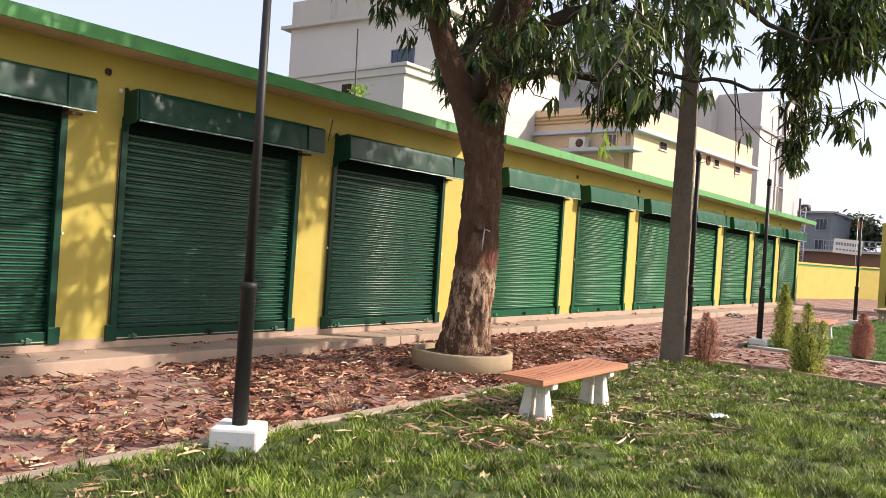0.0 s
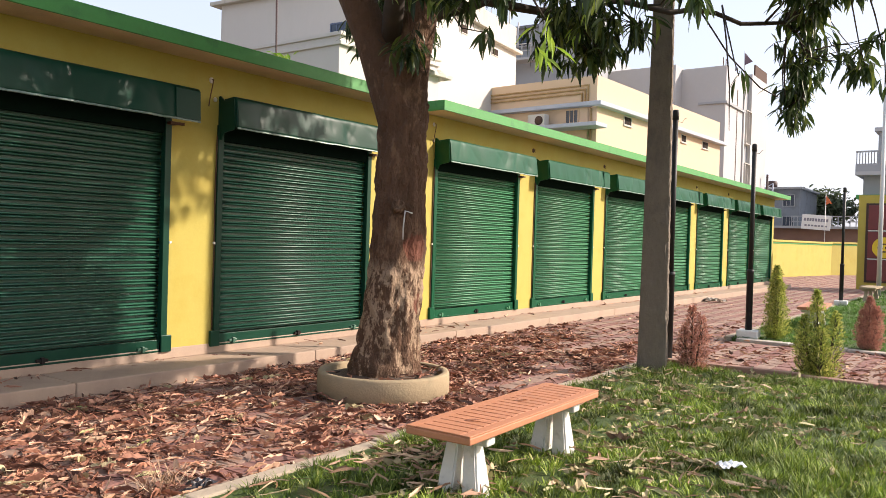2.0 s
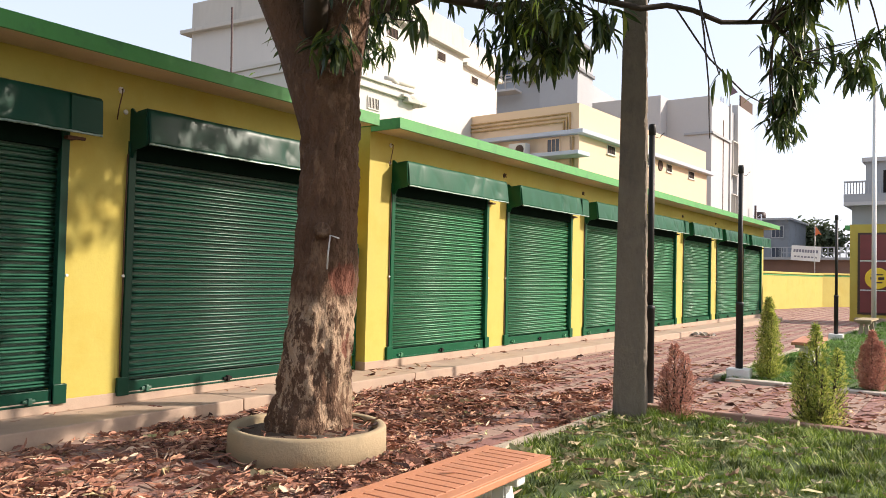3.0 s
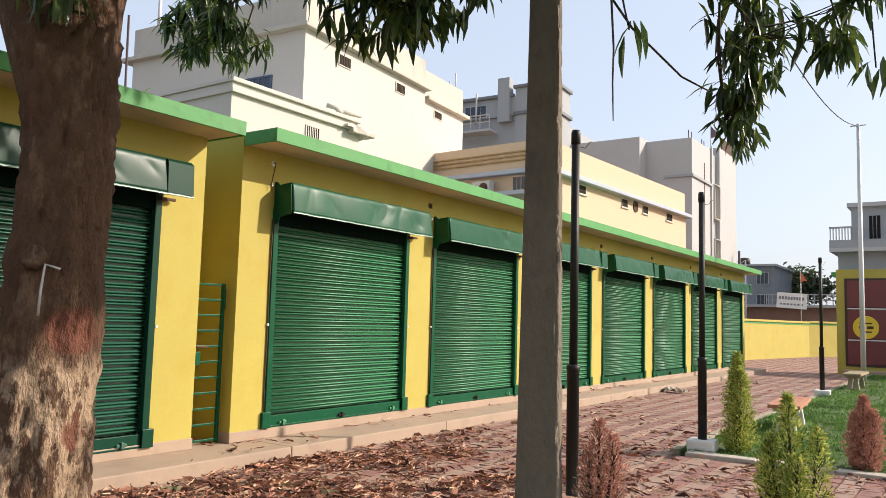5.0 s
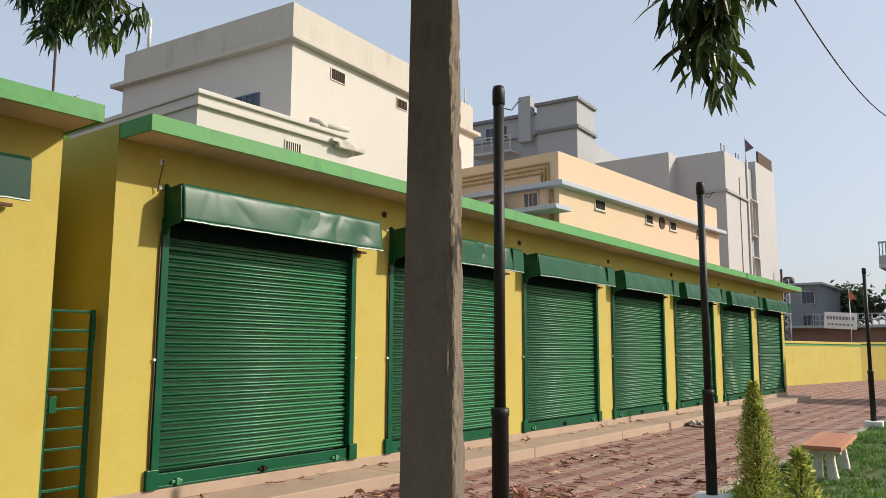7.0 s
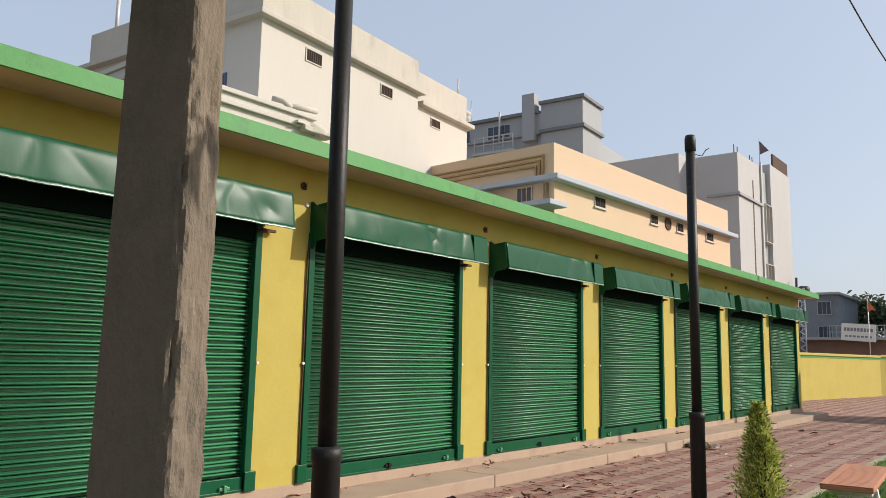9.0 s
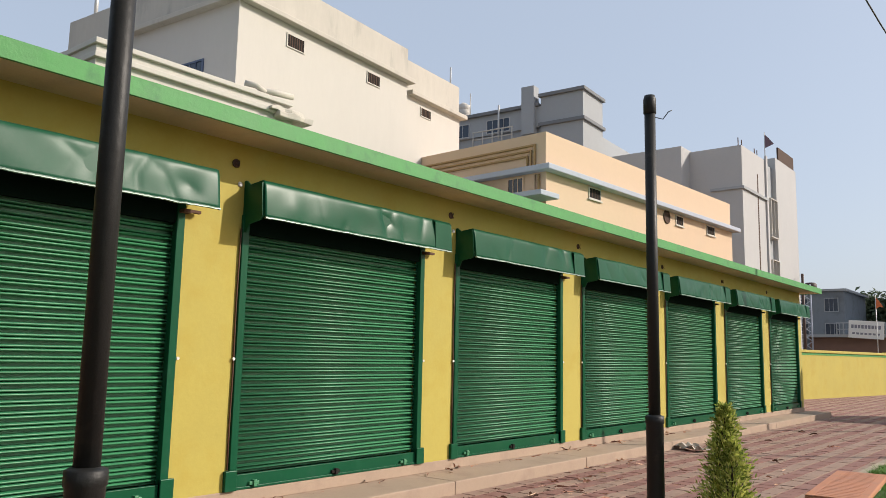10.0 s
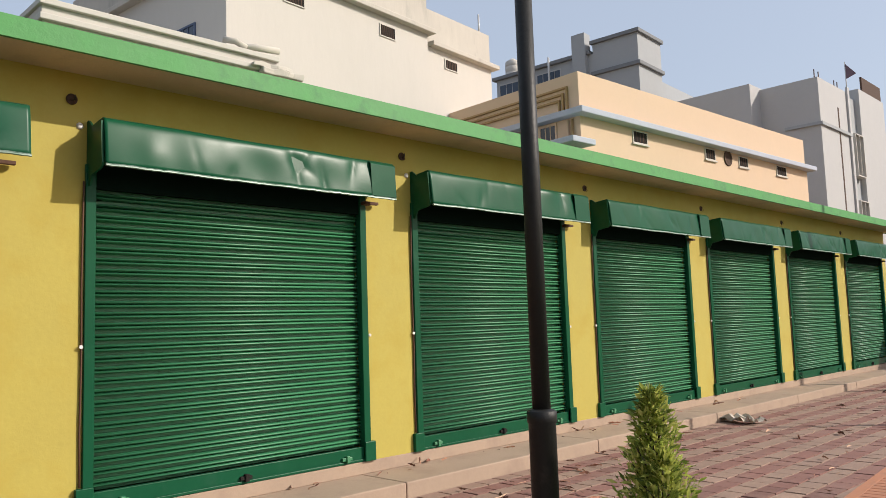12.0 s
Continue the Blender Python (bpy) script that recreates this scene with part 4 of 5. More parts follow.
rh.location.z = -0.42

# ---- foliage materials ----
MANGO = leaf_mat("mango_leaves", [(0.0, (0.020, 0.040, 0.013)), (0.4, (0.038, 0.072, 0.020)), (0.8, (0.080, 0.125, 0.030)), (1.0, (0.20, 0.25, 0.05))], 0.36, 0.34)
# far tree: distance haze is mixed into these pale leaf colours
FARLEAF = leaf_mat("hazed_leaves", [(0.0, (0.06, 0.085, 0.045)), (0.6, (0.11, 0.145, 0.075)), (1.0, (0.17, 0.20, 0.11))], 0.7, 0.2)
YOUNG = leaf_mat("young_mango_leaves", [(0.0, (0.16, 0.30, 0.03)), (1.0, (0.34, 0.46, 0.06))], 0.4, 0.5)
LITTER = leaf_mat("dry_leaves", [(0.0, (0.05, 0.021, 0.014)), (0.3, (0.21, 0.083, 0.05)), (0.7, (0.44, 0.205, 0.125)), (0.93, (0.60, 0.37, 0.235)), (1.0, (0.70, 0.51, 0.35))], 0.7)
TANLITTER = leaf_mat("tan_dry_leaves", [(0.0, (0.20, 0.10, 0.06)), (0.5, (0.42, 0.26, 0.155)), (1.0, (0.62, 0.46, 0.30))], 0.65)
PALELITTER = leaf_mat("pale_dry_leaves", [(0.0, (0.22, 0.13, 0.08)), (0.4, (0.38, 0.30, 0.15)), (0.8, (0.50, 0.42, 0.24)), (1.0, (0.30, 0.32, 0.10))], 0.65)
GRASS = leaf_mat("grass_blades", [(0.0, (0.065, 0.110, 0.012)), (0.5, (0.135, 0.205, 0.022)), (0.9, (0.25, 0.32, 0.05)), (1.0, (0.42, 0.40, 0.15))], 0.6, 0.25, patch=0.7, patch_scale=2.6)
THUJA = leaf_mat("thuja_sprays", [(0.0, (0.09, 0.135, 0.024)), (0.4, (0.29, 0.36, 0.065)), (0.8, (0.55, 0.57, 0.14)), (1.0, (0.66, 0.63, 0.20))], 0.6, 0.42)
DEADTHUJA = leaf_mat("dried_thuja_sprays", [(0.0, (0.34, 0.15, 0.11)), (0.6, (0.60, 0.30, 0.22)), (1.0, (0.66, 0.40, 0.30))], 0.75, 0.25)
TURF = leaf_mat("fine_turf", [(0.0, (0.06, 0.15, 0.018)), (0.6, (0.10, 0.23, 0.03)), (1.0, (0.17, 0.30, 0.05))], 0.6, 0.25, patch=0.3)
BARK = mat("mango_bark", (0.112, 0.058, 0.032), 0.95, var=0.5, scale=3.5, fine=22, bump=1.0, stretch=(1, 1, 0.45), stain=((0.24, 0.145, 0.085), 6, 0.56, 0.63, 0.7))
BARK.node_tree.nodes["Bump"].inputs["Distance"].default_value = 0.06
TWIG = mat("twig_bark", (0.045, 0.032, 0.022), 0.9, var=0.3, scale=8)


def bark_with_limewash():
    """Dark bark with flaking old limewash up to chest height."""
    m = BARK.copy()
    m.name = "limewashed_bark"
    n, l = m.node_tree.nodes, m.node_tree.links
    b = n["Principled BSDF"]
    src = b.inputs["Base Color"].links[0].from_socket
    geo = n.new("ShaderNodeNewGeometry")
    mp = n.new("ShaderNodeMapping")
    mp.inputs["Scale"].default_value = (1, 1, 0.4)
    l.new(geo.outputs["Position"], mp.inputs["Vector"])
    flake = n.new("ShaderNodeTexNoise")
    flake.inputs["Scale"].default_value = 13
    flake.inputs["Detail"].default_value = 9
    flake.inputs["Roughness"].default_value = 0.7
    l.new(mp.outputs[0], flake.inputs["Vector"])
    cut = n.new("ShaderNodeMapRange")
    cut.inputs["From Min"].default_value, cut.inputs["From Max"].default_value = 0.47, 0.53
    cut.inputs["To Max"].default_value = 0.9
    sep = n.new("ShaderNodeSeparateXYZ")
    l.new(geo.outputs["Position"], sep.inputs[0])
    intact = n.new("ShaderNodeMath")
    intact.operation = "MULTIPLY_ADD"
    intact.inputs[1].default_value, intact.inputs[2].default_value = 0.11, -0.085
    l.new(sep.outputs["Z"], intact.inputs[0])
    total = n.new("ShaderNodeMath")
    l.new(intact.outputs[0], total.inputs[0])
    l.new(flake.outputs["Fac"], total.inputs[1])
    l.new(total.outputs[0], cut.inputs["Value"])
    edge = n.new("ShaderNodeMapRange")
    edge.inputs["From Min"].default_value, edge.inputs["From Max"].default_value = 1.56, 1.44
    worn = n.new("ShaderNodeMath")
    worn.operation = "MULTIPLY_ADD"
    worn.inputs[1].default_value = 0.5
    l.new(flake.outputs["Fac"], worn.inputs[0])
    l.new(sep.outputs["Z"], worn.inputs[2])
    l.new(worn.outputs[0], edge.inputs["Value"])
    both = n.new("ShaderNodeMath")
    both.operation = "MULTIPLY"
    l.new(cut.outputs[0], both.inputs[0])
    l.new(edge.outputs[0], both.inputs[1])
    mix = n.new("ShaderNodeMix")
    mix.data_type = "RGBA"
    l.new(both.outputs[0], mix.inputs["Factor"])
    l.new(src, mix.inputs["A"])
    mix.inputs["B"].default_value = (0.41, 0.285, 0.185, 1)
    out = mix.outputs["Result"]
    # two peeled, reddish scars
    for spot, reach in (((-5.48, 7.98, 1.41), 0.13), ((-5.48, 8.0, 0.87), 0.085)):
        far_off = n.new("ShaderNodeVectorMath")
        far_off.operation = "DISTANCE"
        far_off.inputs[1].default_value = spot
        l.new(geo.outputs["Position"], far_off.inputs[0])
        ragged = n.new("ShaderNodeMath")
        ragged.operation = "MULTIPLY_ADD"
        ragged.inputs[1].default_value = 0.25
        l.new(flake.outputs["Fac"], ragged.inputs[0])
        l.new(far_off.outputs["Value"], ragged.inputs[2])
        peel = n.new("ShaderNodeMapRange")
        peel.inputs["From Min"].default_value, peel.inputs["From Max"].default_value = reach + 0.14, reach + 0.11
        peel.inputs["To Max"].default_value = 0.8
        l.new(ragged.outputs[0], peel.inputs["Value"])
        red = n.new("ShaderNodeMix")
        red.data_type = "RGBA"
        l.new(peel.outputs[0], red.inputs["Factor"])
        l.new(out, red.inputs["A"])
        red.inputs["B"].default_value = (0.17, 0.055, 0.032, 1)
        out = red.outputs["Result"]
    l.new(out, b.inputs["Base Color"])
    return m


# ---- mango tree in its planting ring ----
ring = thing("tree_ring", pose(-5.79, 7.93, 0), "low round plastered planting ring around the tree", "planter")
part("ring_wall", lathe([(0.64, -0.08), (0.635, 0.21), (0.625, 0.23), (0.575, 0.23), (0.56, 0.215), (0.56, 0.05)], 56), RINGMAT, ring)
part("soil", lathe([(0.56, -0.05), (0.56, 0.165), (0.42, 0.195), (0.30, 0.21)], 40), SOIL, ring)

tree = thing("mango_tree", pose(0, 0, 0), "mango tree with flaking limewash on its trunk", "tree")
trunk_pts = [(-5.81, 7.92, 0.02), (-5.80, 7.93, 0.18), (-5.775, 7.945, 0.45), (-5.75, 7.96, 0.8), (-5.73, 7.975, 1.23), (-5.70, 7.99, 1.88), (-5.69, 8.0, 2.4), (-5.70, 7.99, 2.75), (-5.72, 7.975, 3.05), (-5.72, 7.97, 3.25)]
bm = tube(trunk_pts, [0.43, 0.355, 0.315, 0.283, 0.254, 0.240, 0.238, 0.248, 0.275, 0.20], 72, wob=0.12)
bmesh.ops.subdivide_edges(bm, edges=[e for e in bm.edges if abs(e.verts[0].co.z - e.verts[1].co.z) > 0.1], cuts=13, use_grid_fill=True)
for v in bm.verts:
    if v.co.z < 3.1:
        c = Vector((-5.74, 7.97, v.co.z))
        d = (v.co - c).normalized()
        scar = any((v.co - Vector(q)).length < w for q, w in (((-5.48, 7.98, 1.41), 0.09), ((-5.48, 8.0, 0.87), 0.06)))
        v.co += d * ((-0.018 if scar else 0) + 0.030 * noise.fractal(Vector((v.co.x * 9, v.co.y * 9, v.co.z * 3.6)), 0.6, 2.2, 6) - 0.024 * max(0, 0.16 - abs(noise.noise(Vector((v.co.x * 13, v.co.y * 13, v.co.z * 4))))) / 0.16)
for f in bm.faces:
    f.smooth = True
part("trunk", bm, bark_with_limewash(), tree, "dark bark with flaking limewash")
knot = part("knot", lathe([(0.02, -0.05), (0.07, -0.04), (0.062, 0.012), (0.05, 0.024), (0.034, 0.012), (0.012, 0.008)], 14), BARK, tree, "sawn branch stub")
knot.matrix_basis = pose(-5.53, 7.76, 1.80, 62, 0, 40)
part("wire", tube([(-5.491, 7.787, 1.49), (-5.488, 7.79, 1.62), (-5.48, 7.80, 1.757), (-5.44, 7.86, 1.735)], 0.007, 6), STEEL, tree, "bent wire stuck in the bark")
BOUGHS = [
    ([(-5.74, 7.95, 2.6), (-5.90, 7.82, 3.3), (-6.10, 7.64, 3.95), (-6.35, 7.35, 5.0), (-6.5, 7.0, 6.2), (-6.4, 6.6, 7.4)], [0.18, 0.185, 0.16, 0.12, 0.09, 0.04]),
    ([(-5.68, 8.0, 2.6), (-5.64, 8.04, 3.5), (-5.58, 8.12, 4.1), (-5.35, 8.35, 5.2), (-5.1, 8.7, 6.4), (-5.0, 9.0, 7.6)], [0.20, 0.20, 0.17, 0.13, 0.09, 0.04]),
    ([(-5.62, 8.05, 3.6), (-5.1, 8.6, 3.85), (-4.4, 9.4, 3.95), (-3.6, 10.3, 3.95), (-3.0, 11.1, 3.95), (-2.8, 11.6, 3.65)], [0.062, 0.046, 0.034, 0.026, 0.020, 0.010]),
    ([(-5.58, 8.1, 3.9), (-4.8, 8.3, 4.5), (-3.9, 8.5, 4.7), (-3.0, 8.9, 4.5), (-2.3, 9.4, 4.1)], [0.11, 0.09, 0.065, 0.04, 0.015]),
    ([(-6.0, 7.72, 3.7), (-6.3, 8.5, 4.5), (-6.7, 9.4, 4.9), (-7.2, 10.3, 5.05), (-7.9, 11.0, 5.0)], [0.10, 0.08, 0.05, 0.03, 0.012]),
    ([(-5.75, 7.85, 3.4), (-5.1, 7.2, 4.3), (-4.2, 6.7, 4.6), (-3.2, 6.4, 4.3), (-2.7, 5.8, 3.6), (-2.52, 5.1, 2.75), (-2.5, 4.93, 2.40)], [0.10, 0.08, 0.045, 0.018, 0.008, 0.005, 0.004]),
    ([(-6.2, 7.5, 4.4), (-6.0, 6.6, 5.0), (-5.6, 5.6, 5.3), (-5.3, 4.9, 5.4)], [0.09, 0.07, 0.05, 0.02]),
    ([(-5.4, 8.3, 5.0), (-4.9, 9.4, 5.6), (-4.6, 10.6, 6.0), (-4.5, 11.6, 6.2)], [0.09, 0.07, 0.045, 0.02]),
    ([(-6.4, 7.2, 5.4), (-7.2, 7.0, 6.0), (-7.9, 6.8, 6.3)], [0.08, 0.05, 0.02]),
]
joints = []
for pts, radii in BOUGHS:
    fine_p, fine_r = [], []
    for i in range(len(pts) - 1):
        for k in range(4):
            s = k / 4
            p = Vector(pts[i]).lerp(Vector(pts[i + 1]), s)
            p += (0.05 if radii[0] > 0.12 else 0.16) * Vector((noise.noise(p * 1.7), noise.noise(p * 1.7 + Vector((9, 0, 0))), noise.noise(p * 1.7 + Vector((0, 9, 0))))) * (1 if i else 0)
            fine_p.append(p)
            fine_r.append(radii[i] * (1 - s) + radii[i + 1] * s)
    fine_p.append(Vector(pts[-1]))
    fine_r.append(radii[-1])
    joints += fine_p[5:]
    part("limb", tube(fine_p, fine_r, 12, wob=0.1), BARK if radii[0] > 0.12 else TWIG, tree)

# crown: clusters of drooping leaves at the twig ends
LOBES = [
    ((-5.3, 7.5, 6.4), (2.7, 2.6, 2.2), 950),
    # next two lobes sit above view, added to shade the near shop row
    ((-3.4, 11.2, 6.5), (1.7, 1.8, 0.9), 260),
    ((-4.9, 9.6, 7.0), (2.8, 2.8, 1.7), 600),
    ((-4.0, 8.8, 4.2), (1.2, 0.9, 0.75), 66),
    ((-3.0, 7.0, 3.85), (1.0, 0.9, 0.60), 46),
    ((-2.25, 10.4, 4.45), (0.80, 1.2, 0.62), 180),
    ((-2.85, 11.5, 3.70), (0.30, 0.45, 0.62), 26),
    ((-2.95, 11.65, 3.25), (0.16, 0.18, 0.32), 9),
    ((-4.5, 10.5, 5.2), (1.3, 0.9, 0.75), 70),
    ((-1.9, 10.7, 5.1), (0.9, 1.0, 0.50), 90),
    ((-2.1, 11.1, 3.55), (0.30, 0.35, 0.22), 8),
    ((-6.65, 8.5, 3.95), (0.35, 0.35, 0.35), 16),
    ((-5.42, 7.68, 3.3), (0.15, 0.15, 0.15), 5),
    ((-2.75, 5.5, 3.15), (0.40, 0.45, 0.35), 9),
    ((-6.75, 9.7, 4.6), (0.7, 0.5, 0.42), 45),
    ((-8.25, 11.05, 4.68), (0.85, 0.4, 0.46), 100),
    ((-4.45, 9.35, 3.62), (0.7, 0.40, 0.30), 40),
    ((-4.6, 7.3, 3.75), (0.9, 0.6, 0.4), 40),
    ((-6.2, 7.0, 4.6), (0.8, 1.2, 0.5), 45),
]
rng = np.random.default_rng(7)
spots = []
for c, r, n in LOBES:
    v = rng.normal(size=(n, 3))
    v /= np.linalg.norm(v, axis=1)[:, None]
    d = rng.random(n) ** (1 / 2.2)
    p = np.array(c) + v * d[:, None] * np.array(r)
    lump = np.array([noise.noise(Vector(q) * 0.9) for q in p])
    spots.append(p[(lump > -0.25) | (n < 60)])
spots = np.vstack(spots)
J = np.array([tuple(p) for p in joints])
tw = bmesh.new()
hubs = spots[rng.choice(len(spots), 150, replace=False)]
for h in hubs:
    a = J[np.argmin(((J - h) ** 2).sum(1))]
    m = (a + h) / 2 + rng.normal(size=3) * 0.08
    tube([a, m, h], [0.016, 0.011, 0.006], 5, bm=tw)
H = np.vstack([hubs, J])
for p in spots:
    a = H[np.argmin(((H - p) ** 2).sum(1))]
    if 0.02 < np.linalg.norm(a - p) < 1.4:
        tube([a, (a + p) / 2 + rng.normal(size=3) * 0.03, p], [0.006, 0.004, 0.003], 4, bm=tw)
tagged(part("twig", tw, TWIG, tree), kind="stuff")


def rosette_turns(count_each, n_spots, droop_lo, droop_hi):
    n = count_each * n_spots
    az = rng.random(n) * 2 * math.pi
    dr = rng.uniform(droop_lo, droop_hi, n)
    return turn_np(rng.uniform(-0.6, 0.6, n), dr, az), az, n


lv, lf = blade(1.0, 0.20, 0.25, 0.35, 3)
PER = 13
turns, az, n = rosette_turns(PER, len(spots), 0.15, 1.35)
at = np.repeat(spots, PER, axis=0) + rng.normal(size=(n, 3)) * 0.045
size = rng.uniform(0.15, 0.25, n)
m = placed(turns, np.stack([size, size * rng.uniform(0.85, 1.25, n), size], 1), at)
crown = new("crown", stamped("crown", lv, lf, m, MANGO))
crown.parent = tree
tagged(crown, "drooping dark green mango leaves", kind="stuff")

# a few bright young shoots
shoot = np.array([(-2.50, 4.92, 2.36), (-2.46, 4.86, 2.28), (-4.2, 8.6, 3.4), (-3.9, 8.2, 3.5)])
turns, az, n = rosette_turns(6, len(shoot), 0.3, 1.3)
size = rng.uniform(0.09, 0.15, n)
yg = new("young_leaves", stamped("young_leaves", lv, lf, placed(turns, np.stack([size] * 3, 1), np.repeat(shoot, 6, axis=0) + rng.normal(size=(n, 3)) * 0.04), YOUNG))
yg.parent = tree
tagged(yg, "bright green young mango leaves", kind="stuff")

# single leaves hanging lowest
leaf_me = stamped("leaf", lv * 0.21, lf, [np.eye(4)], MANGO)
hang = bmesh.new()
for root, c in (((-2.9, 10.95, 3.75), (-3.02, 12.05, 3.02)), ((-2.9, 10.95, 3.75), (-2.98, 11.6, 3.10)), ((-3.3, 10.0, 3.9), (-2.96, 9.42, 3.06)), ((-2.7, 6.3, 4.0), (-2.55, 6.95, 3.05)), ((-5.35, 8.2, 3.85), (-4.56, 7.65, 3.25)), ((-4.6, 9.0, 3.9), (-4.2, 9.2, 3.35)), ((-2.3, 10.6, 4.3), (-2.15, 11.0, 3.36)), ((-2.2, 10.9, 4.3), (-2.0, 11.3, 3.24))):
    a, b = Vector(root), Vector(c)
    sag = Vector((random.uniform(-0.08, 0.08), random.uniform(-0.08, 0.08), -0.10))
    tube([a, a.lerp(b, 0.3) + sag * 0.8, a.lerp(b, 0.65) + sag, b, b + Vector((0.0, 0.02, 0.05))], [0.009, 0.008, 0.006, 0.005, 0.003], 6, bm=hang)
    for k in range(9 if c[1] > 9.45 or c[1] < 9.0 else 5):
        piece("leaf", leaf_me, tree, pose(c[0] + random.uniform(-0.05, 0.05), c[1] + random.uniform(-0.05, 0.05), c[2] + random.uniform(-0.03, 0.06), random.uniform(-30, 30), random.uniform(35, 85), k * 40 + random.uniform(-15, 15)))
tube([(-3.3, 10.0, 3.9), (-3.12, 9.55, 3.45), (-3.02, 9.36, 2.95), (-3.0, 9.3, 2.75), (-2.99, 9.286, 2.546)], [0.009, 0.008, 0.006, 0.005, 0.003], 6, bm=hang)
tube([(-3.6, 10.3, 3.95), (-3.35, 10.5, 3.5), (-3.1, 10.75, 3.2), (-2.95, 10.88, 3.11)], [0.010, 0.009, 0.008, 0.006], 6, bm=hang)
tagged(part("hanging_twig", hang, TWIG, tree), kind="stuff")

# ---- small conifers beside the lamp posts ----


def conifer(name, x, y, leaders, material, label, seed, shaggy=0.4):
    """A small conifer of one or more pointed leaders (offset x, y, height, radius, sprays), with uneven sprays."""
    g = np.random.default_rng(seed)
    ob = thing(name, pose(x, y, 0.02), label, "shrub")
    mm = []
    bm = bmesh.new()
    for dx, dy, h, r, count in leaders:
        count = int(count * 1.6)
        part("stem", tube([(dx * 0.3, dy * 0.3, -0.05), (dx * 0.8, dy * 0.8, h * 0.5), (dx, dy, h * 0.95)], [0.02, 0.012, 0.004], 7), TWIG, ob)
        for i in range(24):
            a, z = g.random() * 6.28, h * (0.06 + 0.8 * g.random())
            q = r * 0.75 * (1 - z / h) ** 0.6
            tube([(dx, dy, z - 0.03), (dx + q * math.cos(a), dy + q * math.sin(a), z + 0.10 * h)], [0.005, 0.002], 4, bm=bm)
        z = h * (0.02 + 0.98 * g.random(count) ** 1.1)
        prof = r * np.minimum(1, 0.6 + 1.8 * z / h) * np.clip(1 - z / h, 0.03, 1) ** 0.6
        a = g.random(count) * 2 * math.pi
        lump = 1 + shaggy * np.array([noise.noise(Vector((math.cos(q) * 1.8, math.sin(q) * 1.8, w * 9 + seed))) + 0.6 * noise.noise(Vector((math.cos(q) * 5, math.sin(q) * 5, w * 22 + seed))) for q, w in zip(a, z)])
        rad = prof * lump * g.random(count) ** 0.4 * (1 + 0.35 * g.random(count) ** 6)
        spot = np.stack([dx * np.clip(0.4 + z / h, 0, 1) + rad * np.cos(a), dy * np.clip(0.4 + z / h, 0, 1) + rad * np.sin(a), z], 1)
        s = g.uniform(0.017, 0.048, count)
        mm.append(placed(turn_np(g.uniform(-1.2, 1.2, count), g.uniform(-1.4, 0.0, count), a + g.uniform(-0.8, 0.8, count)), np.stack([s, s, s], 1), spot))
    tagged(part("twig", bm, TWIG, ob), kind="stuff")
    v, f = blade(1.0, 0.36, 0.05, 0.25, 2)
    c = new("crown", stamped("crown", v, f, np.concatenate(mm), material))
    c.parent = ob
    tagged(c, kind="stuff")
    return ob


conifer("conifer_shrub", -3.93, 15.6, [(0, 0, 1.2, 0.22, 3600), (0.05, -0.04, 0.98, 0.20, 1500), (-0.06, 0.05, 1.05, 0.17, 900)], THUJA, "slim green conifer shrub growing at the lawn corner", 1, 0.75)
conifer("conifer_shrub", -2.65, 11.95, [(-0.03, 0, 1.02, 0.17, 1900), (0.16, 0.05, 0.78, 0.15, 1100), (-0.15, -0.06, 0.72, 0.15, 1100), (0.05, -0.14, 0.6, 0.17, 900), (-0.22, 0.12, 0.5, 0.15, 700)], THUJA, "bushy green conifer shrub beside the path edging", 2, 1.0)
conifer("dried_conifer", -3.92, 11.35, [(0, 0, 0.78, 0.17, 1300), (0.10, 0.03, 0.66, 0.14, 800), (-0.09, 0.0, 0.55, 0.13, 600)], DEADTHUJA, "small dried reddish conifer beside the concrete pole", 3, 0.8)
conifer("dried_conifer", -2.55, 15.35, [(0, 0, 0.80, 0.18, 2400), (0.10, 0.0, 0.66, 0.16, 1300), (-0.09, 0.03, 0.6, 0.15, 1200)], DEADTHUJA, "dried reddish-brown conifer on the far lawn", 4, 0.7)

# pole with a creeper behind the shops
rp = thing("thin_mast", pose(-13.3, 13.2, 0), "thin rusty rod with a small creeper", "mast")
part("rod", tube([(0, 0, -0.08), (0, 0, 4.5), (-0.08, 0.02, 6.6)], 0.02, 7), DARKLINE, rp)
g = np.random.default_rng(3)
sp = np.stack([g.normal(0.08, 0.10, 120), g.normal(0, 0.10, 120), g.uniform(4.4, 5.25, 120)], 1)
v, f = blade(0.16, 0.07, 0.2, 0.3, 2)
c = new("creeper", stamped("creeper", v, f, placed(turn_np(g.uniform(-1, 1, 120), g.uniform(-1, 1, 120), g.random(120) * 6.28), np.ones((120, 3)), sp), YOUNG))
c.parent = rp
tagged(c, kind="stuff")

# tree beyond the roadside shops
ft = thing("far_tree", pose(-14.2, 78, 0), "green tree behind the roadside shops, haze put into its leaf colour", "tree")
part("trunk", tube([(0, 0, -0.08), (0.1, 0, 3), (0, 0, 5.2)], [0.3, 0.25, 0.1], 8), TWIG, ft)
for p in ((-1.5, 0, 5.4), (1.4, 0.3, 5.2), (0.2, 0, 6.2)):
    part("limb", tube([(0.05, 0, 3.5), p], [0.15, 0.05], 7), TWIG, ft)
nn = 2600
